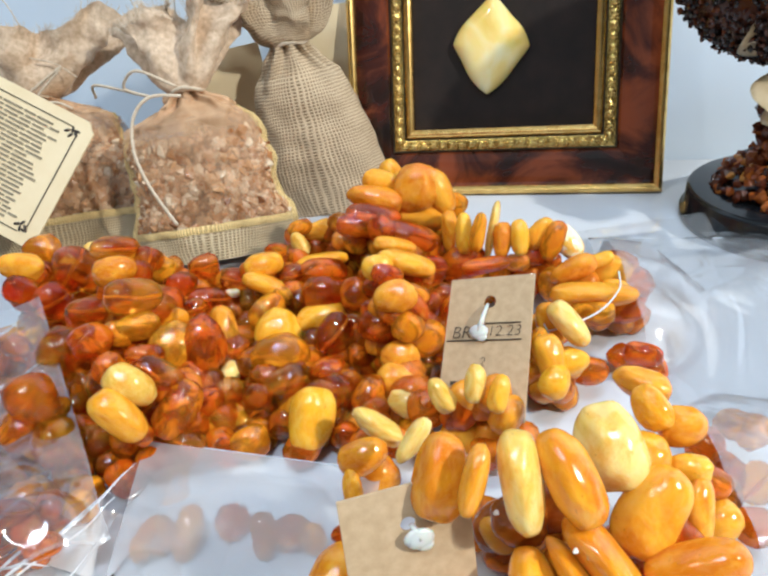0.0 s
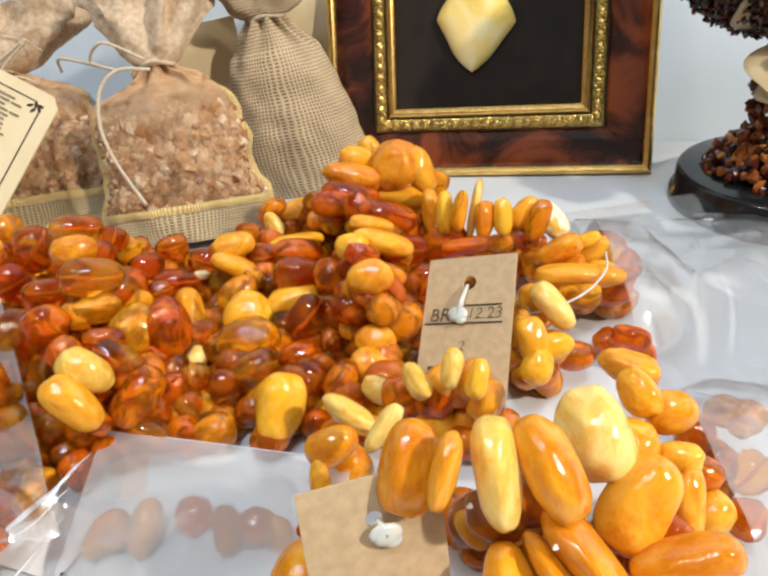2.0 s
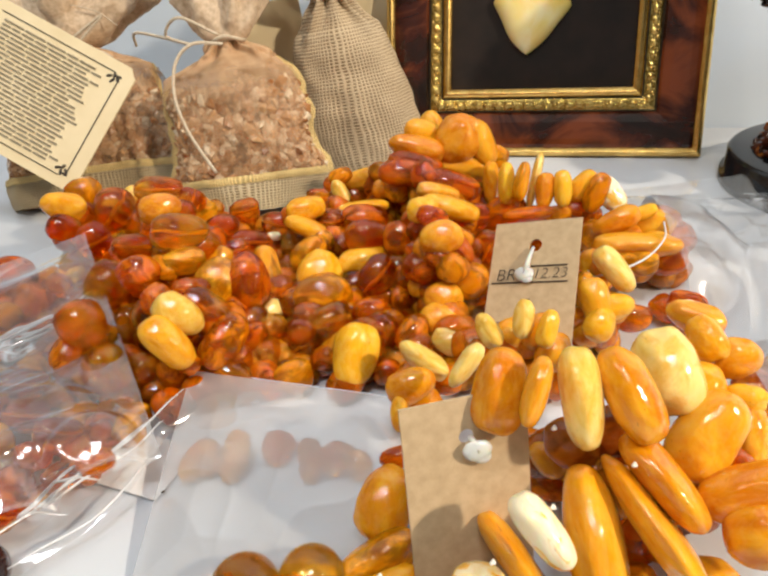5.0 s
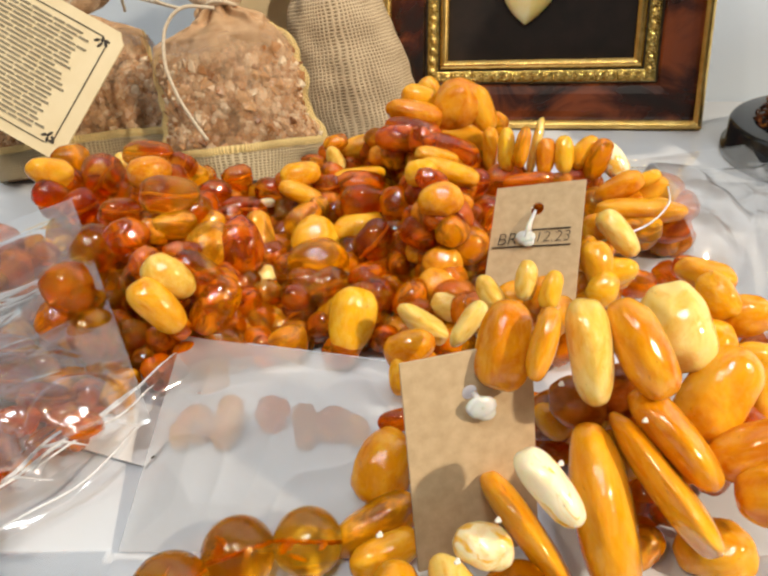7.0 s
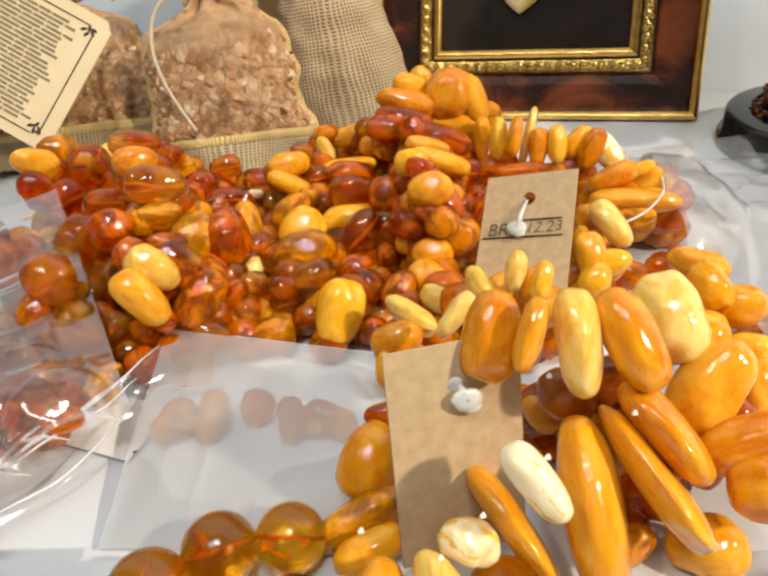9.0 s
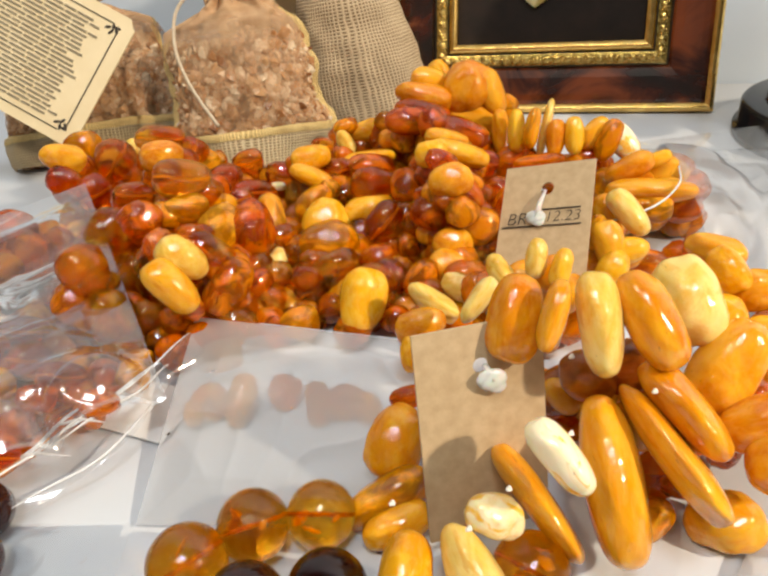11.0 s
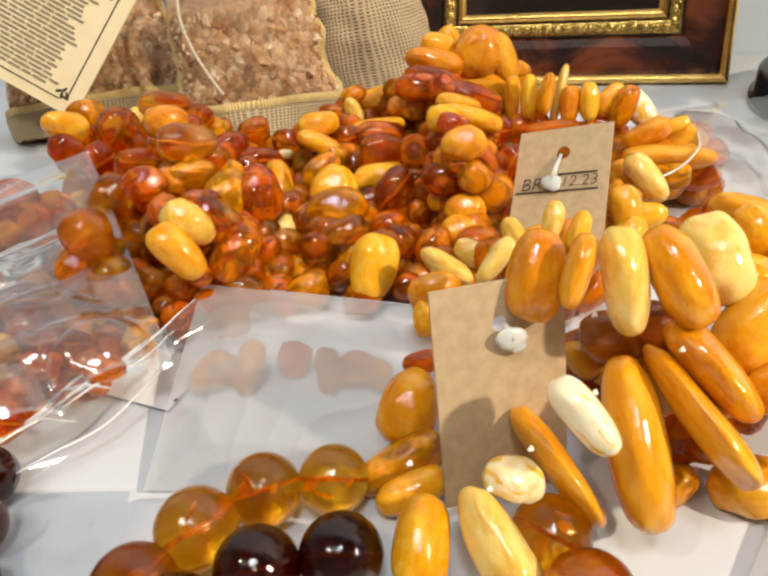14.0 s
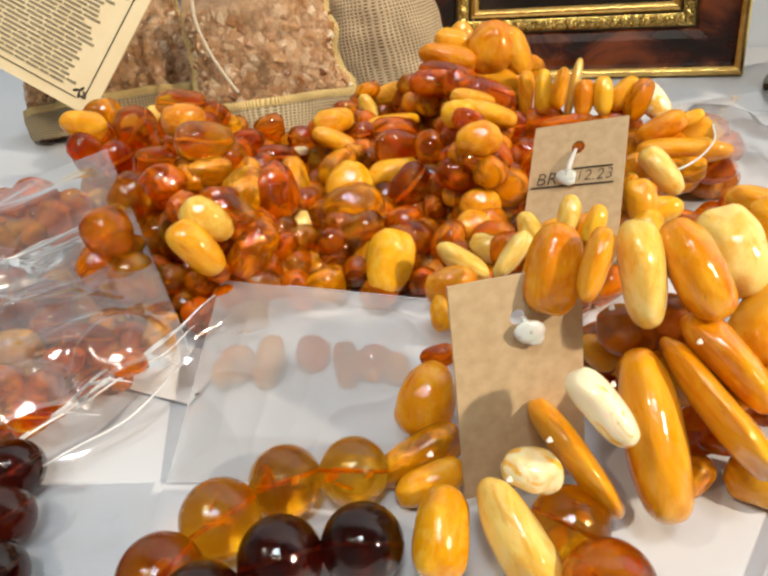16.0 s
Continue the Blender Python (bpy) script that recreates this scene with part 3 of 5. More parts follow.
def tied_bag(name, m, label, width, height, depth, cloth, top_cloth, pinch=0.006, ruffle=(0.03, 0.035, 0.018), seed=1.0, lean=0.0, crumple=0.004, pear=0.22):
    bag = thing(name, m, label, "gift bag", "cloth bags by the wall")
    part("pouch", sheet(pouch_f(width, height, depth, pinch, seed=seed, crumple=crumple, pear=pear), 96, 64, (2.2 * width, height)), cloth, bag)
    top = part("ruffle", sheet(ruffle_f(pinch, ruffle[0], ruffle[1], ruffle[2], seed, lean), 120, 26, (0.26, ruffle[1] * 1.2)), top_cloth, bag, "gathered frayed cloth top")
    top.matrix_basis = pose(0, 0, height - 0.001)
    rf = ruffle_f(pinch, ruffle[0], ruffle[1], ruffle[2], seed, lean)
    verts, faces = [], []
    r = random.Random(seed)
    for _ in range(420):
        u = r.random()
        p, q = rf(u, 1.0), rf(u, 0.92)
        way = (p - q).normalized() * r.uniform(0.001, 0.0042) + Vector((r.gauss(0, 0.0009), r.gauss(0, 0.0009), r.gauss(0, 0.0007)))
        side = way.cross(Vector((r.gauss(0, 1), r.gauss(0, 1), 0.3))).normalized() * 0.00011
        third = way.cross(side).normalized() * 0.00011
        k = len(verts)
        verts += [tuple(q + side), tuple(q - side), tuple(q + third), tuple(p + way + side), tuple(p + way - side), tuple(p + way + third)]
        faces += [(k, k + 1, k + 4, k + 3), (k + 1, k + 2, k + 5, k + 4), (k + 2, k, k + 3, k + 5)]
    me = bpy.data.meshes.new("fringe")
    me.from_pydata(verts, [], faces)
    fringe = part("fringe", me, TWINE, bag, "frayed thread fringe")
    fringe["kind"] = "stuff"
    fringe.matrix_basis = pose(0, 0, height - 0.001)
    loop = [(1.15 * pinch * math.cos(a), 1.15 * pinch * math.sin(a), height + 0.0008 * math.sin(3 * a)) for a in [k * math.tau / 24 for k in range(24)]]
    part("tie", tube(loop, 0.0010, 7, True), TWINE, bag, "jute twine tie")
    return bag


burlap_bag = tied_bag("burlap_bag", pose(-0.075, 0.345, 0.0, -6, -6, 14), "natural burlap drawstring bag, tied shut, standing by the frame", 0.070, 0.089, 0.038, BURLAP, BURLAP, 0.0075, (0.030, 0.036, 0.016), 2.2, -0.05, 0.003, 0.36)
card = tagged(part("gift_card", box(-0.024, 0.024, -0.0004, 0.0004, 0, 0.10, 0.0002), CREAM, smooth=False), "cream card tucked behind the burlap bag", "card")
card.matrix_world = pose(-0.076, 0.381, 0.0, -6, 0, 10)

CHIP_MESHES = []
for s in range(5):
    bm = bmesh.new()
    bmesh.ops.create_icosphere(bm, subdivisions=1, radius=1.0)
    for v in bm.verts:
        v.co *= 1 + 0.5 * noise.noise(v.co * 1.3 + Vector((s * 5.1, 0, 0)))
    me = mesh_from("amber_chip", bm, False)
    me.materials.append(CHIPS)
    CHIP_MESHES.append(me)


def chips_joined(place, count, low, high, seed):
    """Many small chips as one mesh."""
    r = random.Random(seed)
    verts, faces = [], []
    src = [([tuple(v.co) for v in me.vertices], [tuple(p.vertices) for p in me.polygons]) for me in CHIP_MESHES]
    for _ in range(count):
        p = place(r)
        vs, fs = src[r.randrange(5)]
        m = Matrix.LocRotScale(p, Euler((r.uniform(0, 6), r.uniform(0, 6), r.uniform(0, 6))), (r.uniform(low, high), r.uniform(low, high), r.uniform(low, high) * 0.7))
        base = len(verts)
        verts += [tuple(m @ Vector(v)) for v in vs]
        faces += [tuple(i + base for i in f) for f in fs]
    me = bpy.data.meshes.new("amber_chips")
    me.from_pydata(verts, [], faces)
    return me


def fill_chips(bag, width, height, depth, seed, level, singles):
    f = pouch_f(width, height, depth, 0.006, seed=seed)

    def front(r):
        u = r.uniform(0.5, 1.0)
        v = r.uniform(0.03, level)
        p = f(u, v)
        return Vector((p.x * 0.93, p.y * 0.86 + r.uniform(0.0005, 0.003), p.z))
    rest = part("chip_layer", chips_joined(front, 800, 0.0022, 0.0048, int(seed * 100)), CHIPS, bag, "pinkish brown raw amber chips")
    rest["kind"] = "stuff"
    # inner sheet whose dark colour stands for the shade between chips
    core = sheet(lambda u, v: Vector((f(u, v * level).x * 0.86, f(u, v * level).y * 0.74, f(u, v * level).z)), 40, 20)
    part("chip_heap", core, CHIPS_CORE, bag, "dark core sheet painting the shade between the amber chips")
    r = random.Random(seed)
    for _ in range(singles):
        ob = new("amber_chip", r.choice(CHIP_MESHES))
        ob.parent = bag
        s = r.uniform(0.0024, 0.0042)
        p = front(r)
        ob.matrix_basis = Matrix.LocRotScale(p + Vector((0, -0.0006, 0)), Euler((r.uniform(0, 6), r.uniform(0, 6), r.uniform(0, 6))), (s, s * r.uniform(0.7, 1), s * 0.7))


# dark brown that paints the shaded gaps among the chips
CHIPS_CORE = plain("chip_gap_shade", (0.07, 0.025, 0.010), (0.24, 0.10, 0.04), 500.0, 0.7, 0.002)


def organza_bag(m, label, width, height, depth, seed, ruffle, lean, singles, level=0.62):
    bag = tied_bag("organza_bag", m, label, width, height, depth, ORGANZA, ORGANZA_THICK, 0.007, ruffle, seed, lean)
    fill_chips(bag, width, height, depth, seed, level, singles)
    f = pouch_f(width, height, depth, 0.007, seed=seed)
    for u0, name in ((0.5, "seam"), (0.0, "seam")):
        pts = [f(u0, 0.03 + 0.85 * k / 30) * 1.0 for k in range(31)]
        bm = bmesh.new()
        uv = bm.loops.layers.uv.verify()
        sgn = 1 if u0 == 0.0 else -1
        inner = [bm.verts.new(p + Vector((-sgn * 0.001, -0.0012, 0))) for p in pts]
        outer = [bm.verts.new(p + Vector((sgn * 0.0026 + 0.001 * noise.noise(p * 150), -0.0006 + 0.0015 * noise.noise(p * 90), 0))) for p in pts]
        for k in range(30):
            face = bm.faces.new((inner[k], outer[k], outer[k + 1], inner[k + 1]))
            for loop, c in zip(face.loops, ((0, k), (0.005, k), (0.005, k + 1), (0, k + 1))):
                loop[uv].uv = (c[0], c[1] * 0.0025)
        part(name, bm, GOLD_EDGE, bag, "gold thread edging")
    def shoulder(u, v):
        p = f(u, 0.58 + 0.42 * v)
        q = p * 75 + Vector((seed, 0, 0))
        n = Vector((p.x, p.y * 1.6, 0)).normalized()
        edge = 0.10 * noise.noise(Vector((math.cos(u * 6.28) * 1.6 + seed, math.sin(u * 6.28) * 1.6, 0))) * (1 - v)
        return f(u, 0.58 + edge + (0.42 - edge) * v) + n * (0.0012 + 0.0050 * noise.noise(q) + 0.003 * noise.noise(q * 2.2))
    part("gathered_shoulder", sheet(shoulder, 110, 30, (width * 2.2, height * 0.42)), ORGANZA_FADE, bag, "folds of gathered organza")
    band_h = 0.016
    bm = sheet(lambda u, v: f(0.5 + u * 0.5, 0.001 + v * band_h / height) + Vector((0, -0.0022 - 0.004 * (1 - v), 0)), 60, 8, (width * 1.15, band_h))
    part("gold_band", bm, GOLD_BAND, bag, "woven gold hem")
    bm = sheet(lambda u, v: f(0.5 + u * 0.5, 0.001 + (0.84 + 0.22 * v) * band_h / height) + Vector((0, -0.0034 - 0.0006 * math.sin(math.pi * v), 0.0005 * noise.noise(Vector((u * 40, seed, 0))))), 80, 4, (width * 1.15, 0.004))
    part("gold_trim", bm, GOLD_EDGE, bag, "glittering gold thread trim")
    return bag


chips_bag = organza_bag(pose(-0.117, 0.287, 0.0, -20, -2, 16), "gold-edged organza bag full of raw amber chips", 0.076, 0.081, 0.034, 3.3, (0.026, 0.046, 0.014), 0.15, 260, 0.72)
left_bag = organza_bag(pose(-0.208, 0.290, 0.0, -26, -4, 12), "organza bag of raw amber chips behind a printed label", 0.102, 0.082, 0.036, 5.1, (0.046, 0.038, 0.020), 0.10, 90, 0.72)
back_card = tagged(part("gift_card", box(-0.024, 0.028, -0.0004, 0.0004, 0, 0.088, 0.0002), CREAM, smooth=False), "cream card behind the organza bag", "card")
back_card.matrix_world = pose(-0.121, 0.337, 0.0, -14, -6, 14)

# twine bow and loose end on the chips bag
loose = spline([(-0.122, 0.297, 0.078), (-0.133, 0.289, 0.080), (-0.140, 0.283, 0.073), (-0.140, 0.276, 0.060), (-0.135, 0.271, 0.048), (-0.128, 0.267, 0.038), (-0.119, 0.261, 0.030)])
tagged(part("twine", tube(loose, 0.0008), TWINE), "pale jute twine hanging over the organza bag", "twine")
bow = spline([(-0.126, 0.302, 0.081), (-0.142, 0.298, 0.090), (-0.152, 0.300, 0.082), (-0.140, 0.299, 0.078), (-0.170, 0.305, 0.083), (-0.176, 0.31, 0.076)])
tagged(part("twine", tube(bow, 0.0007), TWINE), "pale jute twine bow at the bag neck", "twine")
bow2 = spline([(-0.250, 0.315, 0.078), (-0.226, 0.312, 0.074), (-0.214, 0.312, 0.080), (-0.196, 0.318, 0.090), (-0.212, 0.312, 0.076), (-0.200, 0.312, 0.074), (-0.194, 0.314, 0.070)])
tagged(part("twine", tube(bow2, 0.0007), TWINE), "pale jute twine bow over the label", "twine")
for pts in (((-0.262, 0.33, 0.10), (-0.250, 0.33, 0.128), (-0.228, 0.33, 0.124), (-0.220, 0.33, 0.105)), ((-0.152, 0.325, 0.118), (-0.146, 0.325, 0.100), (-0.134, 0.325, 0.098), (-0.128, 0.325, 0.122)), ((-0.26, 0.322, 0.085), (-0.245, 0.32, 0.098), (-0.205, 0.32, 0.093), (-0.190, 0.32, 0.084))):
    tagged(part("twine", tube(spline(pts, 12), 0.0003, 5), TWINE), "thin loose jute fibre above the bags", "twine")

# printed label hanging on the left bag
label_card = thing("label_card", hung((-0.158, 0.281, 0.070), (0.90, 0.0, -0.33), (-0.026, -0.036, -0.043)), "cream printed label hanging on the organza bag", "label")
CW, CH = 0.080, 0.064
bm = bmesh.new()
outline = [(-CW, 0), (-0.004, 0), (-0.0015, -0.003), (0, -0.004), (0, -CH), (-CW, -CH)]
for yy in (-0.0004, 0.0004):
    bm.faces.new([bm.verts.new((x, yy, z)) for x, z in (outline if yy < 0 else outline[::-1])])
bmesh.ops.bridge_loops(bm, edges=bm.edges[:])
part("card", bm, CREAM, label_card, smooth=False)


def card_bar(owner, x0, x1, z, h, mat, y=-0.0009, name="print_line"):
    return part(name, box(x0, x1, y, y + 0.0003, z - h / 2, z + h / 2), mat, owner, smooth=False)


for k in range(24):
    z = -0.0085 - k * 0.00205
    end = -0.0125 - rng.uniform(0, 0.006)
    x = -CW + 0.012
    while x < end - 0.004:
        w = min(rng.uniform(0.004, 0.012), end - x)
        card_bar(label_card, x, x + w, z, 0.0009, INK_SOFT)
        x += w + 0.0011
card_bar(label_card, -0.0068, -0.0064, -0.032, 0.048, INK, name="border_line")
card_bar(label_card, -CW + 0.009, -0.010, -0.0052, 0.0004, INK, name="border_line")
card_bar(label_card, -CW + 0.009, -0.010, -0.0590, 0.0004, INK, name="border_line")
for cx, cz, s in ((-0.0072, -0.0065, 1), (-0.0072, -0.0575, -1)):
    for k in range(5):
        a = k * 1.3
        bm = bmesh.new()
        bmesh.ops.create_icosphere(bm, subdivisions=2, radius=1, matrix=Matrix.LocRotScale((cx - 0.0022 * (k % 3), -0.0006, cz - s * 0.0014 * (k // 2)), Euler((0, a, 0)), (0.0016, 0.0003, 0.0007)))
        part("flourish", bm, INK, label_card)

# ---- amber tree ornament ----
tree = thing("amber_tree", pose(0.153, 0.330, 0.0), "ornamental tree of dark amber chips on a black round base", "ornament")


def lathe(profile, sides=72):
    bm = bmesh.new()
    rings = [[bm.verts.new((r * math.cos(k * math.tau / sides), r * math.sin(k * math.tau / sides), z)) for k in range(sides)] for r, z in profile]
    for a, c in zip(rings, rings[1:]):
        for k in range(sides):
            bm.faces.new((a[k], a[(k + 1) % sides], c[(k + 1) % sides], c[k]))
    bm.faces.new(rings[0][::-1])
    bm.faces.new(rings[-1])
    return bm


part("base", lathe([(0.0485, 0.0), (0.0490, 0.001), (0.0490, 0.004), (0.0470, 0.005), (0.0470, 0.014), (0.0462, 0.0152), (0.0445, 0.0158)]), BLACK, tree, "black lacquered round base")


def mound(r):
    a, d = r.uniform(0, math.tau), r.random() ** 0.5
    rad = 0.036 * d
    return Vector((rad * math.cos(a), rad * math.sin(a), 0.016 + 0.019 * (1 - d ** 2) + r.uniform(-0.001, 0.001)))


def trunk(r):
    t, a = r.random(), r.uniform(0, math.tau)
    rad = 0.015 - 0.004 * t
    return Vector((0.004 - 0.012 * math.sin(t * 3) + rad * math.cos(a), rad * math.sin(a), 0.02 + 0.06 * t))


def crown(r):
    d = Vector((r.gauss(0, 1), r.gauss(0, 1), r.gauss(0, 1))).normalized()
    return Vector((-0.014, 0.002, 0.107)) + Vector((d.x * 0.047, d.y * 0.040, d.z * 0.036)) * r.uniform(0.9, 1.03)


heap = part("chip_mound", chips_joined(mound, 420, 0.0016, 0.0036, 11), CHIPS_DARK, tree, "mound of mixed amber chips")
heap["kind"] = "stuff"
stem = part("trunk", chips_joined(trunk, 420, 0.0022, 0.0040, 12), CHIPS_DARK, tree, "trunk of dark amber chips")
stem["kind"] = "stuff"
top = part("crown", chips_joined(crown, 5200, 0.0008, 0.0017, 13), CHIPS_BLACK, tree, "rounded crown of black amber chips")
top["kind"] = "stuff"
bm = bmesh.new()
bmesh.ops.create_icosphere(bm, subdivisions=3, radius=1, matrix=Matrix.LocRotScale((-0.014, 0.002, 0.107), None, (0.0455, 0.038, 0.0345)))
part("crown_core", bm, CHIPS_BLACK, tree)


def petal(length, width, curl):
    def f(u, v):
        w = width * math.sin(math.pi * min(0.98, 0.08 + 0.9 * v)) ** 0.7
        x = (u - 0.5) * w
        return Vector((x, -curl * v * v + 6 * x * x / max(width, 1e-6) * 0.2 + 0.0006 * noise.noise(Vector((u * 5, v * 5, length * 99))), length * v))
    bm = sheet(f, 12, 14)
    bmesh.ops.solidify(bm, geom=bm.faces[:], thickness=0.0014)
    return bm


PETALS = ((-0.030, -0.012, 0.076, 20, -62, 12, 0.026, 0.017), (-0.026, -0.016, 0.066, 40, -140, 10, 0.026, 0.020), (-0.022, -0.020, 0.060, 55, -172, -20, 0.024, 0.020), (-0.012, -0.022, 0.064, 45, 150, 25, 0.026, 0.020), (-0.016, -0.020, 0.076, 35, 40, 0, 0.024, 0.018))
for px, py, pz, ax, ay, az, ln, wd in PETALS:
    ob = part("petal", petal(ln, wd, 0.006), SHELL, tree, "cream shell-like petal")
    ob.matrix_basis = pose(px + 0.007, py, pz + 0.004, ax, ay, az)
bm = bmesh.new()
for k in range(7):
    bmesh.ops.create_icosphere(bm, subdivisions=2, radius=0.0026, matrix=Matrix.Translation((-0.019 + 0.004 * math.cos(k), -0.027, 0.066 + 0.004 * math.sin(k))))
part("flower_heart", bm, GOLD_OLD, tree, "gold flower heart")

# ---- beads ----
COGNAC_A = [  # x, y, z, half length, half width, half depth in mm, spin, tone
    (-170, 234, 28.8, 8.1, 8.6, 6.7, 0, "H"),
    (-162.7, 213.3, 34.6, 8.3, 5.4, 4.8, -10, "A"),
    (-159.4, 206.2, 28.1, 7.2, 5.8, 4.7, -40, "C"),
    (-145.8, 222, 29.6, 8.5, 8.1, 6.6, 0, "R"),
    (-147.1, 205.7, 22.5, 7, 8.2, 5.7, 0, "R"),
    (-105.2, 194.7, 43.9, 7.6, 5.6, 4.6, 10, "A"),
    (-116.1, 212.4, 42.9, 9, 5.1, 5.2, 0, "C"),
    (-105.2, 215, 37.3, 4.9, 5.5, 4, 0, "C"),
    (-102.6, 218.3, 31.2, 5.2, 4.2, 3.5, 0, "H"),
    (-145.8, 234.5, 30.3, 4, 3.1, 2.5, 0, "P"),
    (-91.3, 182.2, 41.5, 9.4, 6.2, 5.5, 0, "C"),
    (-91.1, 191.3, 39.5, 2.5, 1.6, 1.4, -40, "W"),
]
COGNAC_B = [  # x, y, z, half length, half width, half depth in mm, spin, tone
    (-93, 211.6, 28, 7.1, 5.5, 4.5, 0, "R"),
    (-90.6, 227.5, 27.5, 6.2, 5, 4.1, 0, "R"),
    (-73.3, 219.3, 26.2, 6.4, 5.2, 4.2, 0, "R"),
    (-80.1, 209, 23.8, 8.2, 4.7, 4.7, 0, "R"),
    (-72.2, 212.4, 25, 2.7, 1.6, 1.6, 0, "W"),
    (-88.5, 176.2, 33.8, 7.2, 4.4, 4.2, 10, "H"),
    (-94, 172.4, 33, 5.1, 4.1, 3.3, 30, "H"),
    (-83.2, 186.2, 30.8, 6.6, 4.1, 3.8, -10, "H"),
    (-99.2, 165.7, 34.6, 5.9, 6.6, 4.9, 0, "O"),
    (-115.8, 170.8, 26.2, 8.4, 8.8, 6.9, 0, "C"),
    (-114.3, 185.6, 33.1, 6.5, 4.4, 3.8, 0, "C"),
    (-83, 201, 24.3, 5.3, 3.8, 3.1, 20, "C"),
]
COGNAC_C = [  # x, y, z, half length, half width, half depth in mm, spin, tone
    (-106, 143.2, 28.9, 8.5, 7.4, 6.1, 0, "R"),
    (-109.6, 138, 20.7, 6.5, 5.9, 4.8, 0, "O"),
    (-107.4, 138.9, 18, 4.1, 7, 4.1, 10, "A"),
    (-99.1, 139.2, 16.2, 7.8, 9.1, 6.4, 0, "C"),
    (-92, 146.2, 11, 5.7, 5.8, 4.6, 0, "C"),
    (-95.4, 136, 7, 5.4, 4.7, 3.9, 0, "R"),
    (-76.4, 141, 27.1, 9.2, 5.3, 5.3, -45, "A"),
    (-75.8, 149, 31.8, 8.2, 5.7, 4.7, -35, "P"),
    (-72.3, 157.9, 28.2, 8.2, 5.4, 4.8, -30, "C"),
    (-75, 156.5, 19.6, 8.1, 6.8, 5.6, -20, "C"),
    (-77, 175.6, 27.4, 8.5, 7.2, 5.9, -40, "H"),
    (-68.6, 178.9, 24.5, 7.6, 9.7, 6.2, 0, "O"),
]
COGNAC_D = [  # x, y, z, half length, half width, half depth in mm, spin, tone
    (-66.3, 190.5, 23.5, 8.3, 5, 4.8, 100, "H"),
    (-66.2, 153.5, 19.5, 9.5, 6, 5.5, 60, "O"),
    (-65.3, 163.2, 10.4, 8.1, 7.1, 5.8, 0, "R"),
    (-61.4, 176.7, 12.5, 6.7, 3.9, 3.9, 70, "P"),
    (-57.3, 163.2, 5.5, 10.4, 7.1, 6.1, 5, "H"),
    (-62.9, 147.9, 9, 6.6, 5.7, 4.7, 0, "R"),
    (-81, 147.3, 5.7, 7.8, 5.9, 4.8, 0, "C"),
    (-81.4, 165.7, 29.2, 6.2, 4.3, 3.6, 0, "C"),
    (-70.6, 171.4, 17.1, 6.9, 5.5, 4.5, 0, "O"),
    (-89, 157.8, 30.2, 5.1, 4.8, 3.9, 0, "O"),
    (-44.9, 166.9, 11.8, 6, 5.6, 4.6, 0, "R"),
    (-47, 159.5, 3.9, 7.5, 5, 4.3, 0, "C"),
]
BUTTER_A = [  # x, y, z, half length, half width, half depth in mm, spin, tone
    (-60.2, 218.6, 33.9, 7.3, 4.4, 4.2, 10, "Y"),
    (-58.9, 228.3, 34.3, 4.4, 3.2, 2.6, 0, "C"),
    (-54.7, 243.4, 29.7, 5, 3.1, 2.9, -60, "P"),
    (-43.3, 235.1, 26.7, 10.2, 3.1, 5.9, 8, "Y"),
    (-40.6, 227.2, 26.3, 9.1, 5.3, 5.3, 0, "O"),
    (-34, 208.8, 28.5, 8.8, 6.2, 5.1, 0, "C"),
    (-58.7, 212.4, 29.2, 8, 3.6, 4.6, -20, "Y"),
    (-52.4, 210.9, 25, 4.6, 3.6, 3, 0, "H"),
    (-52.2, 222.2, 26.8, 5.9, 4.7, 3.9, 0, "C"),
    (-56.1, 206, 21.5, 8.3, 6.1, 5, 45, "H"),
    (-49, 195.8, 19, 8.4, 8, 6.6, 0, "Y"),
    (-43.9, 183.2, 18.4, 10.1, 7.3, 6, 0, "H"),
]
BUTTER_B = [  # x, y, z, half length, half width, half depth in mm, spin, tone
    (-35.4, 203.6, 21.2, 8.8, 5.1, 5.1, 15, "Y"),
    (-26.7, 191.8, 22, 7.7, 6.3, 5.1, 0, "R"),
    (-26.3, 191.6, 11.4, 6.1, 4.3, 3.5, 15, "A"),
    (-20.3, 186.5, 8.6, 7.9, 5.6, 4.6, 0, "R"),
    (-38.1, 172, 15.3, 7.7, 6.7, 5.5, 0, "C"),
    (-45.2, 173.5, 16.6, 6.1, 4.5, 3.7, 0, "C"),
    (-26.3, 159.3, 13.7, 9.7, 6.6, 5.6, 80, "Y"),
    (-36, 169.3, 10.5, 8.3, 4, 4.8, 72, "H"),
    (-21.5, 168.1, 6, 9.1, 2.8, 5.3, 60, "O"),
    (-14.6, 175.7, 8, 6.7, 3.9, 3.9, 10, "H"),
    (-15.3, 168.4, 6.9, 6.2, 4.2, 3.6, 0, "C"),
    (-35.2, 182, 12, 7, 5.2, 4.3, 0, "O"),
]
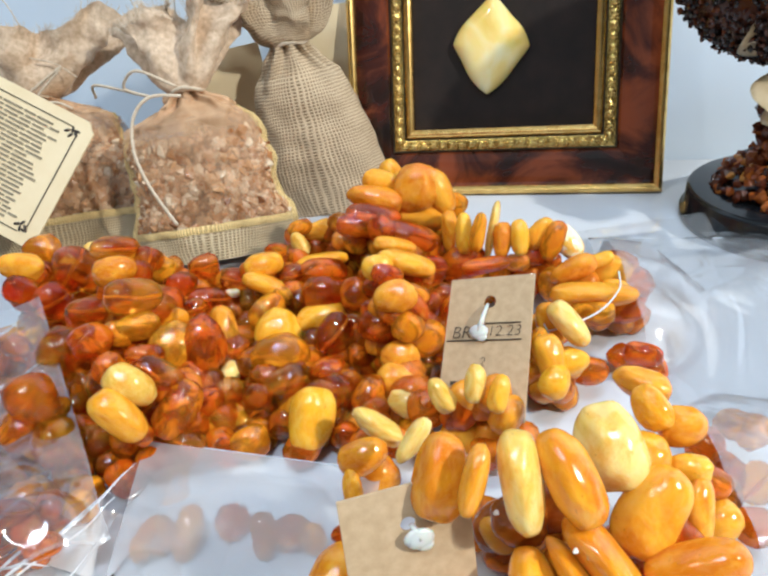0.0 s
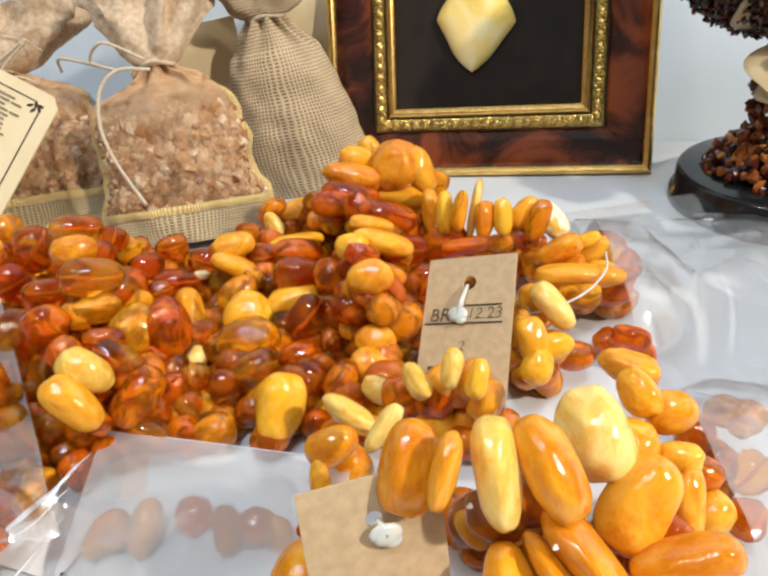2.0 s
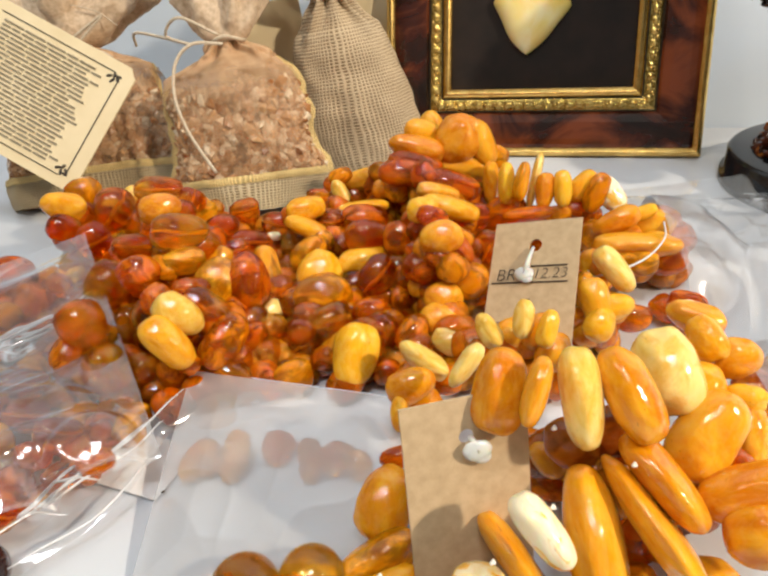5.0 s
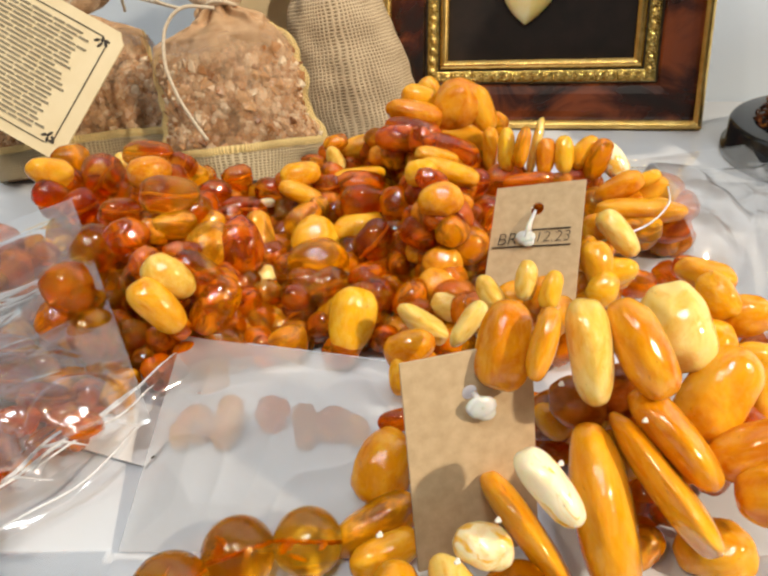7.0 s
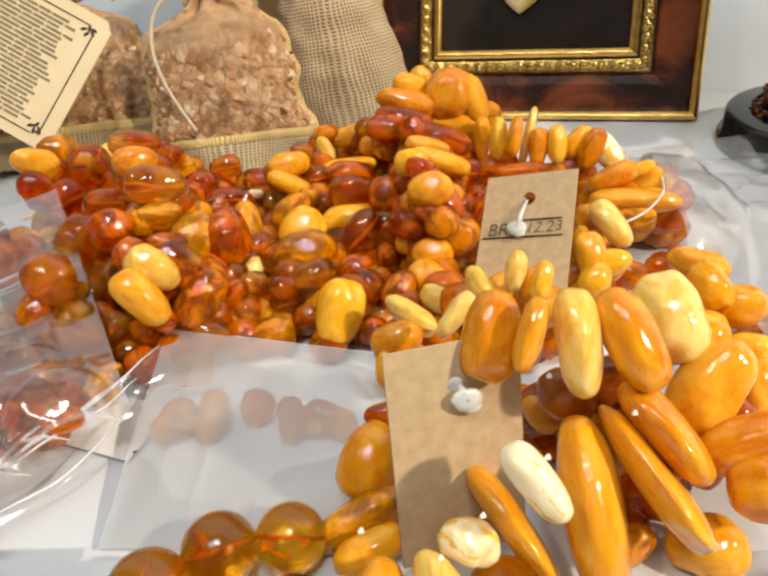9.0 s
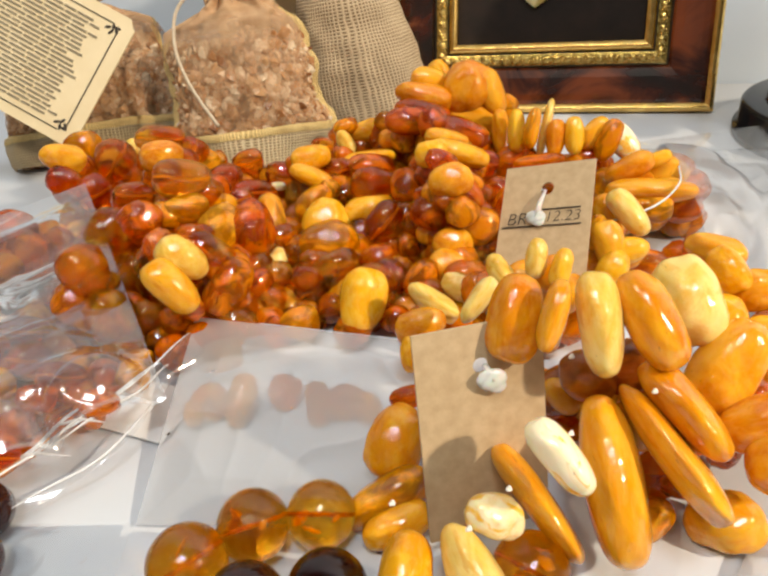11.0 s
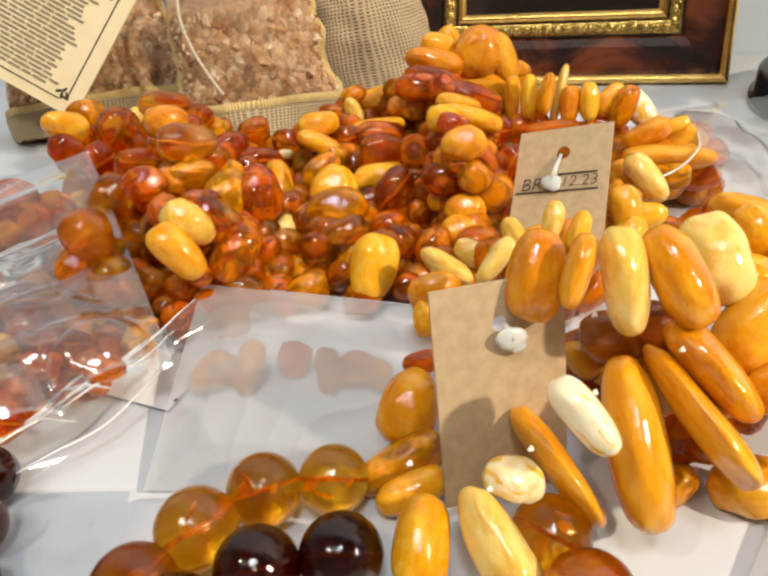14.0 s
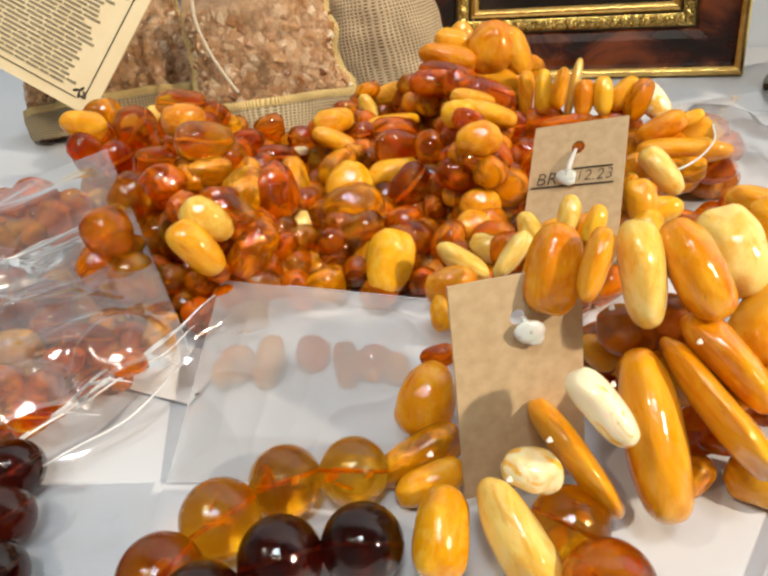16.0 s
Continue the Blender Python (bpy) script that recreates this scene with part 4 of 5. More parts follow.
BUTTER_C = [  # x, y, z, half length, half width, half depth in mm, spin, tone
    (-39.7, 252, 34.5, 5, 4.4, 3.6, 0, "H"),
    (-48.7, 254.2, 30.6, 6.9, 4.3, 4, 15, "A"),
    (-28, 241, 39.2, 8.9, 5.2, 5.2, 0, "O"),
    (-18.4, 236.6, 39.8, 6.2, 5, 4.1, 0, "O"),
    (-34.3, 244.8, 30.8, 7, 4.1, 4.1, 0, "A"),
    (-56.4, 250.2, 33.6, 5.1, 3.4, 3, 20, "H"),
    (-24.4, 264.9, 47.5, 7.1, 4.8, 4.1, -10, "A"),
    (-24.5, 254.9, 44.2, 10.7, 5.1, 6.2, -12, "A"),
    (-23.7, 247.1, 40.3, 10.9, 4.8, 6.3, -10, "O"),
    (-22.4, 278.8, 46.5, 5.5, 4.4, 3.6, 0, "Y"),
    (-8.7, 262.6, 44.4, 10.4, 9.3, 7.6, 0, "A"),
    (-0.1, 264.1, 43.1, 9.5, 5.2, 5.5, -65, "A"),
]
BUTTER_D = [  # x, y, z, half length, half width, half depth in mm, spin, tone
    (-7.7, 263.4, 33.6, 13.2, 7, 7.6, -10, "A"),
    (-8.1, 236.3, 36.9, 10.8, 5.2, 6.3, -15, "O"),
    (-10.8, 223.7, 39.4, 7.7, 3.1, 4.5, -10, "Y"),
    (-4.6, 212.6, 38.5, 10.2, 3.9, 5.9, -15, "Y"),
    (-12.3, 203.3, 42.2, 5.4, 4.4, 3.6, 50, "Y"),
    (-8.4, 198.8, 41.4, 5.3, 3.8, 3.1, -20, "O"),
    (-3.7, 189.3, 39.2, 6.9, 5.1, 4.2, 0, "A"),
    (-0.5, 200.1, 32.6, 5.1, 4.8, 3.9, 0, "H"),
    (-11, 193.6, 31.3, 5.7, 3.4, 3.3, -10, "O"),
    (-2.9, 188.5, 32.5, 6.2, 3.6, 3.6, -10, "O"),
    (-10.9, 189.8, 27.5, 6.4, 5.4, 4.4, 0, "O"),
    (0, 186.3, 30, 4.9, 5.2, 4, 0, "H"),
]
BUTTER_E = [  # x, y, z, half length, half width, half depth in mm, spin, tone
    (-9.4, 192.1, 20.3, 6.9, 4.5, 4, 20, "A"),
    (-2.8, 183.6, 20.6, 6.3, 4.8, 3.9, -5, "A"),
    (4.5, 190.8, 23.2, 7.2, 6.7, 5.5, 0, "H"),
    (6.5, 189.8, 15.8, 4.7, 3.7, 3.1, 0, "O"),
    (-2.5, 177, 15.6, 7.5, 5.9, 4.8, 5, "A"),
    (1.7, 167.5, 15.2, 5.9, 4.1, 3.4, -20, "P"),
    (-9.2, 172.8, 5.2, 10, 3.3, 5.8, -25, "P"),
    (-11.4, 167, 4.7, 9.1, 6.3, 5.3, 15, "A"),
    (5.9, 169.4, 8.6, 8.3, 3.8, 4.8, 50, "P"),
    (-16.7, 167.7, 3.2, 5.7, 4.4, 3.6, 0, "O"),
    (-22.2, 208.3, 27.6, 6.9, 6.2, 5.1, 0, "O"),
    (-20.3, 197.7, 20.3, 7.1, 6, 5, 0, "C"),
]
BUTTER_F = [  # x, y, z, half length, half width, half depth in mm, spin, tone
    (5.1, 251, 31.5, 8.5, 3.2, 4.9, -88, "A"),
    (11.9, 242.3, 34.9, 7.8, 3.3, 4.5, 92, "Y"),
    (17.6, 238.8, 37.2, 7.2, 2.8, 4.2, 80, "H"),
    (21.9, 249.9, 33, 10.9, 2, 6.3, 80, "P"),
    (25.8, 242.9, 32, 6.6, 3.3, 3.8, 88, "A"),
    (32.4, 243.1, 33, 6.7, 3.5, 3.9, 95, "Y"),
    (39.4, 250.2, 31.2, 6.7, 4.1, 3.9, 50, "A"),
    (44.6, 246.7, 29.9, 7.7, 4.2, 4.5, 70, "H"),
    (49.4, 248.3, 29.2, 7.4, 4.6, 4.3, -50, "W"),
    (51.6, 234.5, 24.7, 8.4, 4.1, 4.9, 28, "A"),
    (64.4, 244.6, 18.7, 8.9, 6.6, 5.4, -5, "A"),
    (61.1, 239.7, 25.8, 4.9, 2.6, 2.8, 25, "Y"),
]
BUTTER_G = [  # x, y, z, half length, half width, half depth in mm, spin, tone
    (57.9, 222.8, 21.3, 14.7, 4.5, 8.5, 0, "A"),
    (65.8, 229.5, 15.9, 6.6, 7.4, 5.4, 0, "A"),
    (44, 204.1, 21.4, 7.1, 4.7, 4.1, -70, "A"),
    (49.2, 195.7, 27.1, 8.3, 4, 4.8, -52, "P"),
    (57.6, 217.1, 18.2, 7.4, 4.6, 4.3, 0, "H"),
    (43.5, 184.1, 22.4, 7.2, 4.7, 4.2, -75, "A"),
    (49.5, 186, 19.5, 6, 4.2, 3.5, 10, "Y"),
    (45, 177.6, 18.3, 5.5, 4.6, 3.8, 0, "Y"),
    (40, 188, 23.6, 5.7, 3.2, 3.3, 80, "H"),
    (10.6, 242.9, 22.2, 9.6, 7.2, 5.9, 30, "O"),
    (20.4, 232.2, 27.1, 9.1, 3.2, 5.3, 10, "O"),
    (0.9, 223.8, 29.9, 6.7, 5, 4.1, 0, "R"),
]
BUTTER_H = [  # x, y, z, half length, half width, half depth in mm, spin, tone
    (30.9, 243.6, 22.4, 5.1, 3.2, 3, 0, "H"),
    (37, 249, 22.1, 6, 4, 3.5, 0, "O"),
    (8.3, 214.5, 22.1, 6.6, 6.2, 5.1, 0, "R"),
    (72.4, 199.2, 13.9, 5.9, 3.9, 3.4, -10, "O"),
]
VEILED = [  # x, y, z, half length, half width, half depth in mm, spin, tone
    (68.4, 250.4, 16.1, 7.8, 7.0, 6.0, 0, "O"),
    (74.2, 246.4, 12.2, 6.2, 7.3, 5.3, 0, "O"),
    (69.4, 225.6, 13.6, 6.8, 4.8, 4.1, 0, "O"),
]
BIG_A = [  # x, y, z, half length, half width, half depth in mm, spin, tone
    (14.6, 157.7, 27.5, 5.1, 3.0, 3.2, -60, "P"),
    (23.9, 157.9, 32.1, 5.3, 2.9, 3.3, -95, "P"),
    (30.4, 155.4, 31.0, 5.2, 2.8, 3.2, 75, "Y"),
    (-2.9, 151.6, 20.3, 7.7, 3.3, 4.7, -35, "P"),
    (-3.7, 137.6, 22.6, 6.9, 4.8, 4.1, 18, "A"),
    (12.3, 129.5, 37.5, 5.9, 2.3, 3.7, 55, "P"),
    (22.0, 109.4, 47.6, 8.6, 5.4, 5.5, 80, "A"),
    (29.2, 105.8, 51.5, 6.8, 2.5, 4.2, 75, "A"),
    (37.8, 110.6, 47.1, 10.0, 4.2, 6.2, -85, "P"),
    (47.1, 112.6, 47.2, 9.8, 4.9, 6.1, -65, "A"),
    (55.4, 128.0, 41.6, 9.8, 7.3, 6.8, -75, "P"),
]
BIG_B = [  # x, y, z, half length, half width, half depth in mm, spin, tone
    (64.6, 150.3, 41.1, 6.5, 3.7, 4.0, -20, "A"),
    (65.4, 141.2, 41.6, 5.7, 4.0, 3.4, -60, "Y"),
    (72.2, 140.5, 37.4, 5.5, 4.9, 4.1, 0, "A"),
    (73.5, 132.6, 32.0, 4.5, 3.4, 2.9, -10, "Y"),
    (63.9, 119.1, 32.5, 9.9, 6.6, 5.7, 55, "A"),
    (74.9, 126.5, 25.7, 7.4, 3.4, 4.6, 80, "A"),
    (54.2, 105.5, 32.4, 11.1, 4.0, 6.9, -55, "A"),
    (71.5, 110.3, 27.3, 10.1, 5.4, 6.2, 15, "A"),
    (37.0, 117.5, 28.0, 6.2, 5.8, 7.0, 80, "B"),
    (45.6, 124.3, 25.3, 6.9, 5.7, 4.9, 0, "B"),
    (33.0, 124.0, 17.0, 7.0, 6.0, 6.0, 0, "B"),
    (70.0, 121.1, 23.2, 4.2, 3.1, 2.7, 0, "A"),
]
BIG_C = [  # x, y, z, half length, half width, half depth in mm, spin, tone
    (52.8, 100.9, 24.9, 14.5, 3.3, 9.0, -58, "A"),
    (42.4, 98.0, 18.9, 16.1, 5.8, 10.0, -84, "A"),
    (31.8, 88.6, 33.8, 7.7, 3.5, 4.8, -54, "W"),
    (28.1, 93.9, 14.6, 13.4, 3.2, 8.3, -56, "A"),
    (20.6, 86.7, 17.1, 5.7, 4.2, 3.6, -22, "W"),
    (-4.8, 108.9, 10.2, 9.2, 6.9, 5.9, 70, "A"),
    (-4.4, 97.2, 4.5, 10.3, 4.8, 6.4, 30, "H"),
    (-0.6, 91.3, 3.5, 7.9, 4.2, 4.9, 25, "A"),
    (5.0, 76.0, 9.0, 8.6, 5.4, 6.0, 82, "Y"),
    (19.0, 77.0, 10.0, 11.0, 4.8, 6.0, -62, "P"),
    (-5.0, 130.4, 18.7, 4.4, 2.4, 2.7, -80, "Y"),
]
BIG_D = [  # x, y, z, half length, half width, half depth in mm, spin, tone
    (-4.1, 120.6, 13.6, 4.2, 2.6, 2.6, 10, "O"),
    (73.8, 103.1, 23.8, 8.3, 6.5, 5.5, -20, "A"),
    (65.4, 102.7, 4.9, 7.6, 6.1, 5.2, -60, "A"),
    (50.4, 101.9, 3.7, 6.2, 4.6, 3.9, 20, "H"),
    (62.8, 132.5, 33.7, 6.2, 6.2, 5.2, 0, "A"),
]
SLEEVE = [  # x, y, z, half length, half width, half depth in mm, spin, tone
    (-59.4, 120.1, 4.6, 5.3, 5.3, 4.5, 0, "H"),
    (-51.0, 121.8, 4.6, 7.3, 4.0, 4.5, 80, "O"),
    (-40.5, 127.1, 4.6, 4.6, 4.8, 3.9, 0, "C"),
    (-29.7, 123.8, 4.6, 6.1, 3.4, 3.8, -85, "H"),
    (-22.8, 125.7, 4.6, 4.7, 4.9, 4.0, 0, "R"),
    (-61.5, 115.6, 4.6, 3.2, 3.7, 2.7, 0, "H"),
    (-16.2, 124.7, 4.6, 3.6, 4.3, 3.1, 0, "O"),
]
LEFTBAG = [  # x, y, z, half length, half width, half depth in mm, spin, tone
    (-127.3, 132.9, 12.0, 7.8, 5.1, 4.3, 0, "R"),
    (-131.5, 123.7, 12.0, 5.8, 4.9, 4.2, 20, "O"),
    (-118.9, 108.6, 12.0, 6.7, 5.6, 4.8, -10, "A"),
    (-112.1, 95.9, 12.0, 4.5, 5.0, 3.8, 0, "O"),
    (-116.3, 120.9, 12.0, 6.5, 4.8, 4.1, 0, "C"),
    (-101.3, 116.2, 12.0, 6.5, 4.0, 4.0, 0, "R"),
    (-102.3, 106.9, 12.0, 5.2, 3.9, 3.3, 0, "O"),
    (-97.9, 87.0, 12.0, 5.2, 4.0, 3.4, 0, "C"),
    (-187.9, 186.8, 12.0, 7.7, 6.5, 5.6, 0, "O"),
    (-181.9, 195.4, 12.0, 8.6, 6.7, 5.7, 0, "O"),
]
LEFTBAG_B = [  # x, y, z, half length, half width, half depth in mm, spin, tone
    (-162.4, 163.0, 14.0, 8.6, 5.5, 4.7, 0, "H"),
    (-156.2, 173.9, 14.0, 7.8, 6.4, 5.4, 0, "O"),
    (-151.4, 145.2, 14.0, 7.4, 5.5, 4.6, 0, "R"),
    (-150.4, 128.7, 14.0, 7.5, 6.0, 5.1, 0, "O"),
    (-131.1, 107.7, 14.0, 6.7, 5.4, 4.6, 0, "C"),
    (-188.6, 167.9, 14.0, 9.0, 7.2, 6.1, 0, "O"),
    (-81.7, 106.5, 14.0, 5.0, 3.7, 3.2, 0, "O"),
]
RIGHTBAG = [  # x, y, z, half length, half width, half depth in mm, spin, tone
    (92.6, 170.6, 12.0, 4.8, 4.3, 3.7, 0, "H"),
    (83.8, 159.5, 12.0, 5.2, 6.5, 4.4, 0, "O"),
    (86.9, 151.6, 12.0, 5.5, 5.0, 4.2, 0, "O"),
    (97.5, 168.1, 12.0, 5.3, 4.5, 3.8, 0, "H"),
    (94.0, 149.1, 12.0, 5.6, 4.8, 4.1, 0, "C"),
    (89.7, 135.7, 12.0, 4.6, 4.6, 3.9, 0, "O"),
    (85.4, 144.5, 12.0, 4.1, 4.8, 3.5, 0, "H"),
]

# lower turns of the strands that fill the heap
HEAP = ((-113, 141), (-82, 147), (-42, 154), (-2, 153), (8, 165), (9, 232), (-45, 250), (-105, 214), (-157, 214), (-122, 165))


def inside(x, y, poly):
    hit = False
    for (x0, y0), (x1, y1) in zip(poly, poly[1:] + poly[:1]):
        if (y0 > y) != (y1 > y) and x < x0 + (y - y0) * (x1 - x0) / (y1 - y0):
            hit = not hit
    return hit


lower = thing("amber_necklace", pose(0, 0, 0), "orange and cognac amber nugget necklaces under the heap", "necklace", "amber necklaces in the pile")
for level, tones in ((6.0, "OOCH"), (14.0, "OCOC")):
    gy = 138.0
    while gy < 252:
        gx = -160.0
        while gx < 12:
            px, py = gx + rng.uniform(-3, 3), gy + rng.uniform(-3, 3)
            if inside(px, py - (level - 6) * 0.8, HEAP) and inside(px, py - (level - 6) * 1.4, HEAP):
                size = rng.uniform(5.0, 7.0)
                bead((px, py, level + rng.uniform(-0.5, 2), size, size * rng.uniform(0.7, 0.95), size * 0.8, rng.uniform(0, 180), rng.choice(tones)), lower, rng.randrange(6), False)
            gx += 9.5
        gy += 8.5
# strands that lie loose inside the clear bag
BAG_HEAP = ((-103, 86), (-87, 110), (-77, 142), (-113, 150), (-160, 214), (-195, 195), (-175, 150), (-140, 110), (-114, 90))
bagged = thing("amber_necklace", pose(0, 0, 0), "loose cognac amber nugget strands under the plastic bag", "necklace", "amber strands in plastic")
BAGGED = []
gy = 84.0
while gy < 216:
    gx = -196.0
    while gx < -74:
        px, py = gx + rng.uniform(-3, 3), gy + rng.uniform(-3, 3)
        if inside(px, py, BAG_HEAP) and not inside(px, py, HEAP) and rng.random() < 0.9:
            size = rng.uniform(4.6, 6.4)
            BAGGED.append((px, py, 5.5 + rng.uniform(-0.5, 1.5), size, size * rng.uniform(0.7, 0.95), size * 0.8, rng.uniform(0, 180), rng.choice("OOCRCH")))
            bead(BAGGED[-1], bagged, rng.randrange(6), False)
        gx += 9.0
    gy += 8.0
necklace(COGNAC_A + COGNAC_B, "cognac and cherry amber nugget necklace heaped on the table", "COO")
necklace(COGNAC_C + COGNAC_D, "glossy cognac amber nugget necklace lying in the heap", "COO")
necklace(BUTTER_A + BUTTER_B, "mixed yellow and cognac amber nugget necklace", "OCO")
necklace(BUTTER_C + BUTTER_D + BUTTER_E, "butterscotch amber nugget necklace bunched into a crest", "OOH")
necklace(BUTTER_F + BUTTER_G, "butterscotch amber chip necklace curling round the heap", "OHA", raised=26.0)
necklace(BUTTER_H + VEILED, "orange amber nugget necklace partly under plastic film", "OO")
big = necklace(BIG_A + BIG_B, "large butterscotch and ivory amber bead necklace", "OAO", 14.0, 36.0)
big2 = necklace(BIG_C + BIG_D, "large tumbled butterscotch amber disc necklace, near end")
necklace([(*r[:7], {"O": "H", "R": "C"}.get(r[7], r[7])) for r in SLEEVE], "amber nugget strand inside a hazy plastic sleeve", group="amber strands in plastic")
necklace(LEFTBAG + LEFTBAG_B, "mixed amber nugget strand inside a crinkled plastic bag", group="amber strands in plastic")
necklace(RIGHTBAG, "amber nugget strand inside clear plastic film", group="amber strands in plastic")


bm = bmesh.new()
bmesh.ops.create_icosphere(bm, subdivisions=2, radius=1.0)
for v in bm.verts:
    v.co *= 1 + 0.35 * noise.noise(v.co * 2.0)
SPANGLE = mesh_from("spangle", bm)
SPANGLE.materials.append(TONES["Y"])


def round_strand(places, tone, label):
    owner = thing("bead_bracelet", pose(0, 0, 0), label, "bracelet", "round bead bracelets")
    bm = bmesh.new()
    bmesh.ops.create_uvsphere(bm, u_segments=40, v_segments=24, radius=1.0)
    me = mesh_from("bead", bm)
    me.materials.append(TONES[tone])
    drill = None
    for i, (x, y, r, turn) in enumerate(places):
        ob = new("bead", me)
        ob.parent = owner
        ob.matrix_basis = Matrix.LocRotScale((x, y, r * 0.98), Euler((radians(90), 0, radians(turn))), (r, r, r))
        hole = part("drill_hole", tube([(-1.0, 0, 0), (-0.5, 0.02, 0), (0.5, -0.02, 0), (1.0, 0, 0)], 0.042, 10), TONES["H"], ob) if drill is None else new("drill_hole", drill)
        drill = hole.data
        if tone == "G":
            for q in range(3):
                fleck = new("spangle", SPANGLE)
                fleck.parent = ob
                fleck.matrix_basis = Matrix.LocRotScale((rng.uniform(-0.45, 0.45), rng.uniform(-0.45, 0.45), rng.uniform(-0.45, 0.45)), Euler((rng.uniform(0, 6), rng.uniform(0, 6), 0)), (rng.uniform(0.10, 0.24), rng.uniform(0.10, 0.22), 0.03))
        hole.parent = ob
    return owner


round_strand(((-0.0300, 0.0830, 0.0078, 35), (-0.0165, 0.0885, 0.0074, 10), (-0.0395, 0.0715, 0.0083, 55), (-0.0450, 0.0575, 0.0083, 75), (-0.0445, 0.0420, 0.0083, 95), (0.0280, 0.0830, 0.0076, -20), (0.0350, 0.0715, 0.0082, -40), (0.0415, 0.0575, 0.0082, -60)), "G", "round clear cognac amber bead bracelet on the table")
round_strand(((-0.0240, 0.0655, 0.0082, 30), (-0.0095, 0.0715, 0.0080, 12), (-0.0345, 0.0535, 0.0082, 60)), "K", "round black-cherry amber bead bracelet on the table")
round_strand(((-0.0880, 0.0640, 0.0068, 60), (-0.0800, 0.0520, 0.0068, 55), (-0.0950, 0.0760, 0.0068, 60)), "K", "dark cherry amber bead strand on the table edge")

# thread and knots of the large necklace
for kx, ky, kz in ((0.0330, 0.108, 0.0405), (0.0335, 0.093, 0.0350), (0.0235, 0.083, 0.0300), (0.0175, 0.0755, 0.0275), (0.0040, 0.0765, 0.0300), (0.0480, 0.103, 0.0380)):
    bm = bmesh.new()
    for j in range(4):
        a = j * 1.3
        bmesh.ops.create_icosphere(bm, subdivisions=2, radius=0.0004, matrix=Matrix.Translation((0.00022 * math.cos(a), 0.00025 * math.sin(a * 1.7), 0.00025 * math.sin(a))))
    knot = part("knot", bm, THREAD, big, "white thread knot")
    knot.location = (kx, ky, kz)

# ---- price tags ----


def tag_card(name, m, w, h, hole, label):
    """A kraft card with a punched hole; its top edge is at the origin's height."""
    owner = thing(name, m, label, "price tag", "kraft price tags")
    bm = bmesh.new()
    n, cy = 48, -0.0085
    corners = [Vector((sx * w / 2, z - cy)) for sx in (-1, 1) for z in (0.0, -h)]
    rims = []
    for k in range(n):
        a = k * math.tau / n
        t = Vector((math.cos(a), math.sin(a)))
        q = t / max(abs(t.x) / (w / 2), t.y / -cy if t.y > 0 else -t.y / (h + cy))
        for corner in corners:
            if t.angle(corner) < math.pi / n:
                q = corner
        rims.append((bm.verts.new((t.x * hole, 0, cy + t.y * hole)), bm.verts.new((q.x, 0, cy + q.y))))
    for (a, b), (e, g) in zip(rims, rims[1:] + rims[:1]):
        bm.faces.new((a, e, g, b))
    bmesh.ops.recalc_face_normals(bm, faces=bm.faces[:])
    bmesh.ops.solidify(bm, geom=bm.faces[:], thickness=0.0007)
    part("card", bm, KRAFT, owner, smooth=False)
    return owner


tag_a = tag_card("price_tag", hung((0.0255, 0.2028, 0.039), (0.945, -0.224, 0.236), (-0.040, -0.80, -0.60)), 0.0282, 0.046, 0.0021, "kraft price tag with handwriting, standing among the beads")


def writing(owner, text, size, x, z, mat):
    cu = bpy.data.curves.new("writing", "FONT")
    cu.body, cu.size, cu.extrude, cu.space_character = text, size, 0.00008, 1.0
    cu.shear, cu.offset = 0.15, -0.00012
    cu.materials.append(mat)
    ob = new("writing", cu)
    dg = bpy.context.evaluated_depsgraph_get()
    me = bpy.data.meshes.new_from_object(ob.evaluated_get(dg))
    bpy.data.objects.remove(ob)
    ob = new("writing", me)
    ob.parent = owner
    ob.matrix_basis = pose(x, -0.0012, z, 90, 0, 0)
    return ob


writing(tag_a, "BR", 0.0058, -0.0118, -0.0205, INK)
writing(tag_a, "12.23", 0.0050, 0.0002, -0.0200, INK)
card_bar(tag_a, -0.0130, 0.0115, -0.0212, 0.0003, INK, -0.0013, "underline")
card_bar(tag_a, -0.0005, 0.0110, -0.0158, 0.0003, INK, -0.0013, "overline")
writing(tag_a, "2", 0.0042, -0.0015, -0.0295, INK)
card_bar(tag_a, -0.0100, -0.0060, -0.0350, 0.0012, INK, -0.0019, "print_line")
card_bar(tag_a, 0.0010, 0.0060, -0.0350, 0.0012, INK, -0.0019, "print_line")


def fastener(owner, x, z, length, turn):
    bm = tube([(x, -0.0015, z), (x + 0.3 * length * math.sin(turn), -0.0022, z - 0.5 * length), (x + 0.5 * length * math.sin(turn), -0.0022, z - length)], lambda t: 0.0005 + 0.0006 * t, 8)
    part("fastener_stem", bm, NYLON, owner, "white nylon fastener")
    bm = bmesh.new()
    for dx, dz, r in ((0, 0, 0.0027), (-0.0012, 0.0006, 0.0020), (0.0008, -0.0014, 0.0018)):
        bmesh.ops.create_icosphere(bm, subdivisions=2, radius=r, matrix=Matrix.LocRotScale((x + 0.5 * length * math.sin(turn) + dx, -0.0024, z - length + dz), Euler((0, dx * 300, 0)), (1.15, 0.3, 0.9)))
    part("fastener_head", bm, NYLON, owner, "white nylon fastener head")


